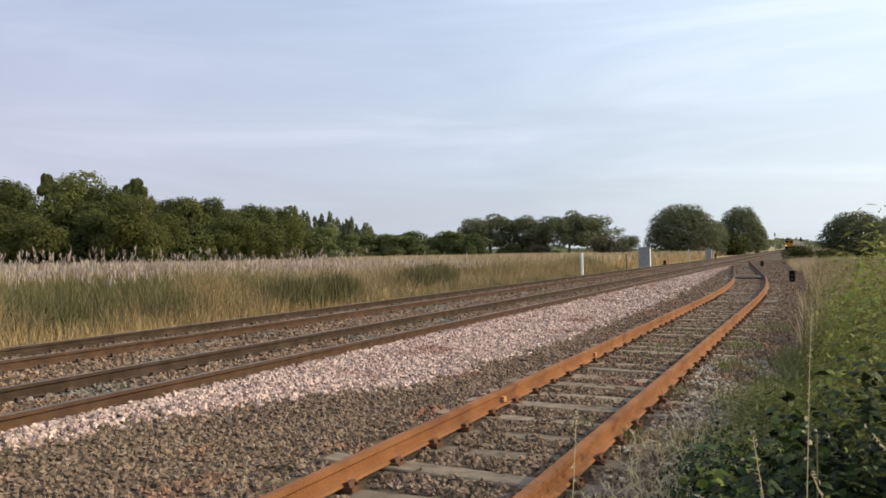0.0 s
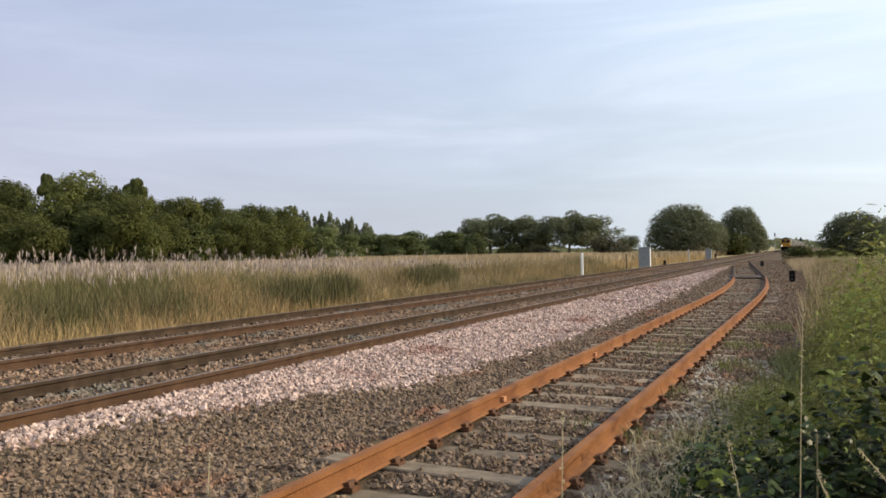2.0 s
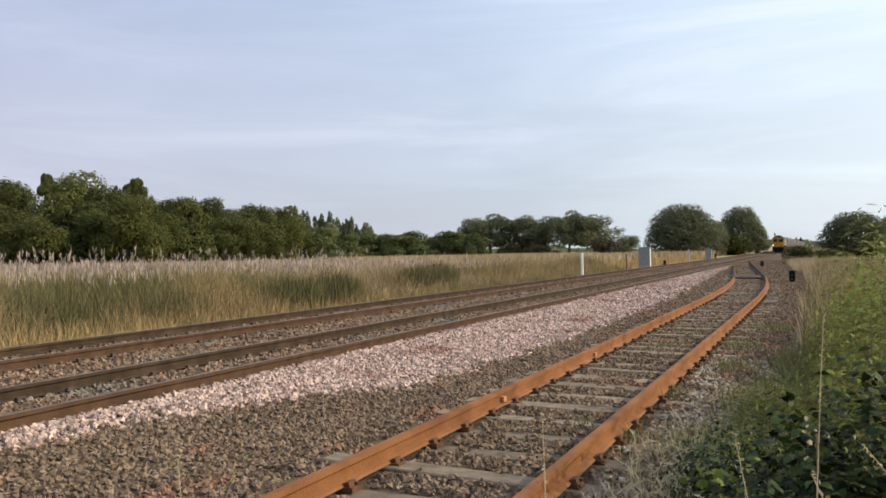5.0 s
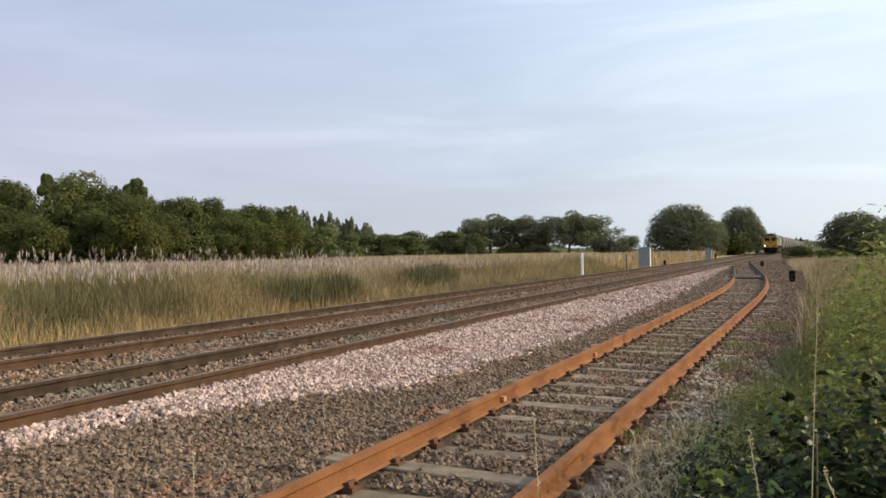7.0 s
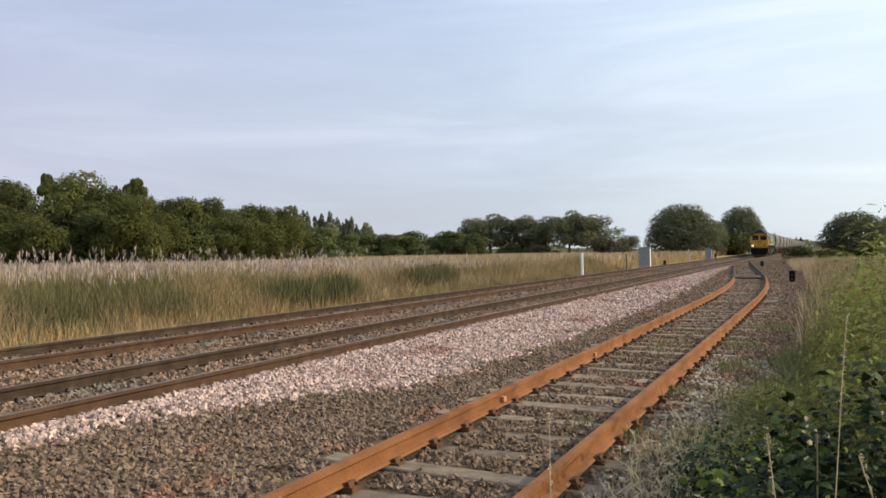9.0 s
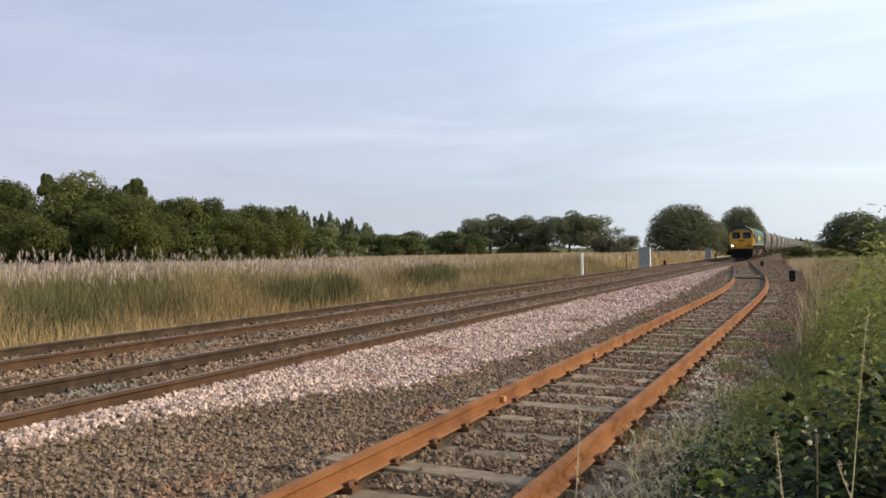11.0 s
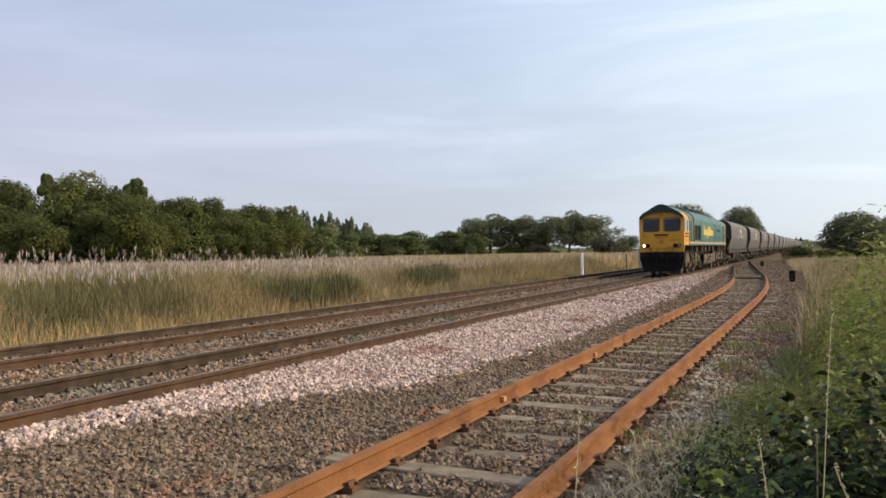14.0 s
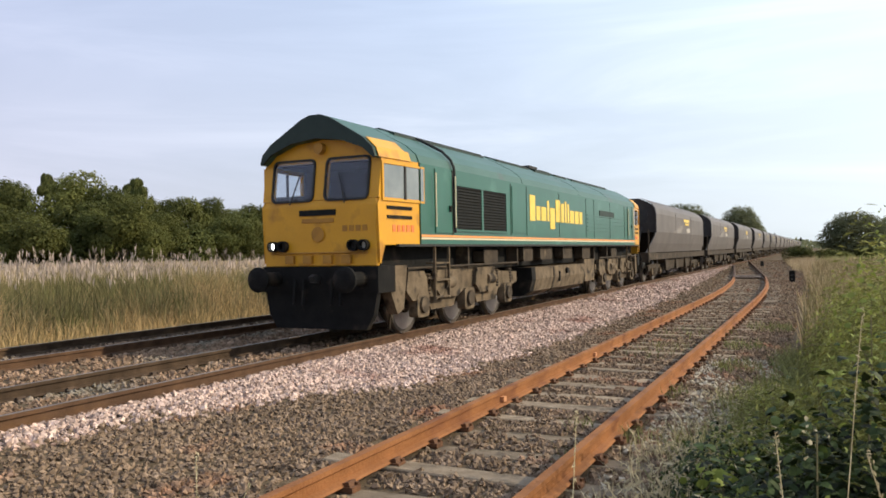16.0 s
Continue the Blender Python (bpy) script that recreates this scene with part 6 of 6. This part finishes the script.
def verge():
    rng = np.random.default_rng(12)
    p = scatter(rng, 21000, -1.5, 1.0, 2.0, 14, -0.40)
    p = p[p[:, 0] > -0.98 + 0.5 * field_noise(p, 0.8, 4.0) + 0.25 * field_noise(p, 3.0, 4.5) + 0.10 * np.clip(p[:, 1] - 8, 0, 6)]
    blades("verge_weeds", p, rng.uniform(0.08, 0.42, len(p)), rng.uniform(0.006, 0.016, len(p)), M["grass"], "mixed green grass on the verge", "grass", rng, 0.8)
    p = scatter(rng, 1100, -1.6, 0.0, 2.6, 7.5, -0.38)
    p = p[p[:, 0] > -1.35 + 0.3 * field_noise(p, 1.2, 6.0)]
    blades("dry_grass", p, rng.uniform(0.12, 0.40, len(p)), rng.uniform(0.008, 0.018, len(p)), M["dry"], "bleached dry grass stems beside the rail", "grass", rng, 0.9, 0.7)
    p = scatter(rng, 15000, -0.6, 9, 14, 80, -0.42)
    edge = -0.35 + 0.4 * field_noise(p, 0.3, 7.0) - np.clip((p[:, 1] - 34) * 0.045, 0, 3.2)
    keep = p[:, 0] > edge
    q = scatter(rng, 9000, -4.5, -0.4, 44, 110, -0.42)
    q = q[q[:, 0] > -0.6 - (q[:, 1] - 44) * 0.055 + 0.5 * field_noise(q, 0.3, 2.0)]
    p = np.concatenate([p[keep], q])
    blades("east_meadow", p, rng.uniform(0.35, 1.05, len(p)), rng.uniform(0.015, 0.04, len(p)), M["ripe"], "tall pale grass on the east verge", "grass", rng, 0.5)
    p = scatter(rng, 17000, -0.3, 9, 12, 70, -0.42)
    blades("east_green", p, rng.uniform(0.4, 1.0, len(p)), rng.uniform(0.025, 0.055, len(p)), M["reed"], "olive weeds among the pale grass", "grass", rng, 0.5)
    p = scatter(rng, 16000, -3, 40, 60, 200, -0.42)
    p = p[p[:, 0] > 0.5 - np.clip((p[:, 1] - 60) * 0.03, 0, 2.5)]
    blades("far_meadow", p, rng.uniform(0.4, 0.9, len(p)), rng.uniform(0.08, 0.2, len(p)), M["grass"], "rough meadow beyond the verge", "grass", rng, 0.5)
    p = scatter(rng, 5000, 0.4, 6, -8, 6, -0.42)
    blades("camera_verge_grass", p, rng.uniform(0.08, 0.35, len(p)), rng.uniform(0.008, 0.02, len(p)), M["grass"], "rough grass on the verge round the tripod", "grass", rng, 0.8)
    # curled bleached leaves at the foot of the brambles
    n = 1900
    p = scatter(rng, n, -1.45, -0.3, 3.0, 10.0, -0.3)
    p[:, 2] = -0.28 + rng.uniform(0.0, 0.55, n) * np.clip((p[:, 0] + 1.5) * 1.2, 0.12, 1) * np.clip((8.5 - p[:, 1]) / 4, 0.25, 1)
    nr = rng.normal(size=(n, 3)) * (1, 1, 0.5)
    nr /= np.linalg.norm(nr, axis=1, keepdims=True)
    v, f = leaf_cloud(p, nr, rng.uniform(0.018, 0.05, n), rng, 0.26, 0.15)
    tagged(new("dry_leaves", quick_mesh("dry_leaves", v, f, M["dry"])), "pale curled dry leaves and grass heads", "dry leaves", kind="stuff")
    # small weeds in the siding
    p = []
    for x, y, r, k in ((-1.55, 7.2, 0.16, 70), (-1.62, 9.6, 0.2, 80), (-2.4, 13.5, 0.7, 160), (-2.3, 16.5, 0.8, 160), (-1.1, 12.0, 0.35, 260), (-1.2, 14.5, 0.35, 260), (-1.9, 6.2, 0.12, 40), (-2.15, 7.5, 0.15, 30), (-1.0, 18.0, 0.5, 260)):
        a, d = rng.uniform(0, 6.283, k), r * np.sqrt(rng.uniform(0, 1, k))
        p.append(np.stack([x + d * np.cos(a), y + 1.5 * d * np.sin(a), np.full(k, -0.30)], axis=1))
    p = np.concatenate(p)
    blades("siding_weeds", p, rng.uniform(0.05, 0.20, len(p)), rng.uniform(0.006, 0.014, len(p)), M["grass"], "small weeds growing through the siding", "weeds", rng, 0.8)


verge()



def sprig(x, y, z, count, size, spread_, mat, label, seed):
    """A short leafy shoot that rises out of the brambles."""
    rng = np.random.default_rng(seed)
    t = thing("bramble_shoot", label, "shoot", pose(x, y, -0.4), group="bramble shoots")
    h = z + 0.4
    part("stem", tube((0, 0, 0), (0.01, 0, h), 0.005, 0.003, 6), M["stem"], t)
    p = np.stack([rng.normal(0, spread_, count), rng.normal(0, spread_, count), h + rng.normal(0, spread_, count)], axis=1)
    nr = rng.normal(0, 0.5, (count, 3)) + (0.1, -0.7, 0.7)
    nr /= np.linalg.norm(nr, axis=1, keepdims=True)
    v, f = oval_leaves(p, nr, rng.uniform(0.6, 1.2, count) * size, rng, 0.7, 0.15)
    leaves = new("foliage", quick_mesh("foliage", v, f, mat))
    leaves.parent = t


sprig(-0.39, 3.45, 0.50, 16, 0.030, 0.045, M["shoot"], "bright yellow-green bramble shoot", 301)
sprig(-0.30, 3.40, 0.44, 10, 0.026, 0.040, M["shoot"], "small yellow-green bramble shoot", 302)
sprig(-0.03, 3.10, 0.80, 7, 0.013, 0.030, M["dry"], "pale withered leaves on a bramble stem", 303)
sprig(0.16, 3.60, 0.95, 24, 0.018, 0.08, M["shoot"], "young bramble leaves coloured as sunlit", 304)
sprig(0.20, 4.10, 1.15, 24, 0.018, 0.09, M["shoot"], "young bramble leaves coloured as sunlit", 305)


def oat_grass():
    """Bleached grass heads that droop beside the rail."""
    rng = np.random.default_rng(401)
    for i in range(46):
        x, y = rng.uniform(-0.95, -0.50), rng.uniform(3.7, 4.7)
        h = rng.uniform(0.42, 0.72)
        t = thing("oat_grass", "bleached oat grass with drooping heads", "grass", pose(x, y, -0.38, rng.uniform(-12, 12), rng.uniform(-14, 14), rng.uniform(0, 360)), group="oat grass")
        part("stem", tube((0, 0, 0), (0.02, 0, h), 0.0025, 0.0015, 5), M["dry"], t)
        k = 7
        u = rng.uniform(0.62, 1.0, k)
        a = rng.uniform(0, 6.283, k)
        p = np.stack([0.04 * np.cos(a), 0.04 * np.sin(a), h * u], axis=1)
        nr = np.stack([np.cos(a), np.sin(a), 0.6 * np.ones(k)], axis=1) + rng.normal(0, 0.4, (k, 3))
        nr /= np.linalg.norm(nr, axis=1, keepdims=True)
        v, f = leaf_cloud(p, nr, rng.uniform(0.022, 0.046, k), rng, 0.24, 0.1)
        head = new("seed_head", quick_mesh("seed_head", v, f, M["dry"]))
        head.parent = t


oat_grass()

STALKS = []


def stalk(base, height, lean, swing, period, seed, heads):
    rng = np.random.default_rng(seed)
    t = thing("grass_stalk", "tall bleached grass stalk swaying in the breeze", "grass stalk", pose(*base), group="swaying stalks")
    bm = bmesh.new()
    last = Vector((0, 0, 0))
    for i in range(1, 8):
        u = i / 7
        nxt = Vector((0.05 * height * u * u + rng.normal(0, 0.003), rng.normal(0, 0.003), height * u))
        tube(last, nxt, 0.0032 * (1.15 - u * 0.7), 0.0032 * (1.1 - u * 0.7), 5, bm)
        last = nxt
    part("stem", bm, M["dry"], t)
    pts = np.array([(0.05 * height * u * u + rng.normal(0, 0.003), rng.normal(0, 0.003), height * u) for u in rng.uniform(heads, 1.02, 46)])
    nr = rng.normal(size=(46, 3))
    nr /= np.linalg.norm(nr, axis=1, keepdims=True)
    v, f = leaf_cloud(pts, nr, rng.uniform(0.005, 0.010, 46), rng, 0.3)
    head = new("seed_head", quick_mesh("seed_head", v, f, M["dry"]))
    head.parent = t
    tagged(head, kind="stuff")
    STALKS.append((t, base, lean, swing, period))


stalk((0.00, 2.885, -0.40), 1.64, 0.0, 0.7, 3.4, 1, 0.80)
stalk((0.03, 2.46, -0.40), 1.36, -13.0, 1.0, 2.7, 2, 0.75)
stalk((-2.14, 2.30, -0.32), 1.03, 0.0, 1.8, 2.9, 3, 0.8)
stalk((-0.72, 2.40, -0.38), 1.32, -4.0, 1.3, 3.1, 4, 0.75)
stalk((0.48, 2.60, -0.40), 1.36, -25.0, 0.9, 2.5, 5, 0.85)
stalk((1.11, 3.09, -0.40), 1.70, -42.0, 0.8, 2.9, 7, 0.85)
stalk((-2.30, 2.24, -0.32), 0.98, 22.0, 1.5, 3.3, 6, 0.8)


# ---- what moves ----
def train_front(t):
    """Where the locomotive's front stands along the line at t."""
    return 11.16 + 16.2 * (SECONDS - t)


def on_line(y, ahead, behind):
    """The pose of a vehicle whose front is at y and whose bogies are that far behind it."""
    a, b = y + ahead, y + behind
    xa, xb = MAIN_X + bend(a), MAIN_X + bend(b)
    turn = math.atan2(xa - xb, b - a)
    return pose(xa - (xb - xa) / (b - a) * ahead, y, 0.0, 0, 0, math.degrees(turn))


def motions():
    times = [0.5 * i for i in range(33)]
    walk(LOCO, [(t, Matrix.Translation((0.04, 0, 0)) @ on_line(train_front(t), 3.7, 17.0)) for t in times])
    for i, w in enumerate(WAGONS):
        walk(w, [(t, on_line(train_front(t) + WAGON_FRONT + i * WAGON_PITCH, 3.0, 15.6)) for t in times])
    # wheels roll without slipping
    steps = [i / FPS for i in range(int(SECONDS * FPS) + 1)]
    rolling = [(s, s.location.copy(), LOCO_R) for s in LOCO_SETS]
    for w in WAGONS[:4]:
        rolling += [(s, s.location.copy(), WAGON_R) for b in w.children if b.name.startswith("bogie") for s in b.children if s.name.startswith("wheelset")]
    for s, p, r in rolling:
        walk(s, [(t, pose(*p, math.degrees(16.2 * t / r) % 360)) for t in steps])
    # stalks sway in the breeze: lean in degrees at these times, and a small quiver on top
    gusts = (0.0, 1.5, 3.5, 5.2, 7.0, 9.0, 10.8, 12.5, 14.5, 16.0)
    leans = ((-1.7, -1.3, -2.5, -1.6, -0.8, 3.3, 1.2, 0.0, 0.4, 4.6), (0.0, -2.0, -3.6, -1.5, 0.4, 2.0, 2.6, 2.4, 0.0, 2.8),
             (6.2, 1.9, -12.0, -8.0, -4.6, 3.7, 8.0, 12.0, 1.5, -4.0), (1.9, 0.5, -2.4, -3.0, -3.3, -2.1, 2.0, 5.6, 1.4, 2.4))
    # the tallest stalk bends as a whole: sideways reach in metres
    sway = ((0.0, -0.094), (1.0, -0.109), (2.0, -0.118), (3.0, -0.124), (4.0, -0.094), (5.3, -0.05), (6.5, -0.023), (7.0, -0.077), (8.0, -0.038), (9.0, 0.006),
            (10.2, 0.047), (11.5, 0.066), (12.5, -0.053), (13.5, -0.023), (14.5, -0.051), (15.0, -0.043), (15.5, -0.008), (16.0, 0.049))
    tall, at = STALKS[0][0], STALKS[0][1]
    walk(tall, [(t, pose(at[0] + 0.5 * r, at[1] + 0.24 * r, at[2], 0, 21.8 * r, 25.7)) for t, r in sway])
    for k, (stalk_, base, lean, swing, period) in enumerate(STALKS):
        if k == 0:
            continue
        rows = []
        for i in range(33):
            t = 0.5 * i
            quiver = 0.35 * swing * math.sin(2 * math.pi * t / period + k)
            a = float(np.interp(t, gusts, leans[k % 4])) + quiver
            rows.append((t, pose(*base, quiver, lean + a, 25.7)))
        walk(stalk_, rows)


motions()
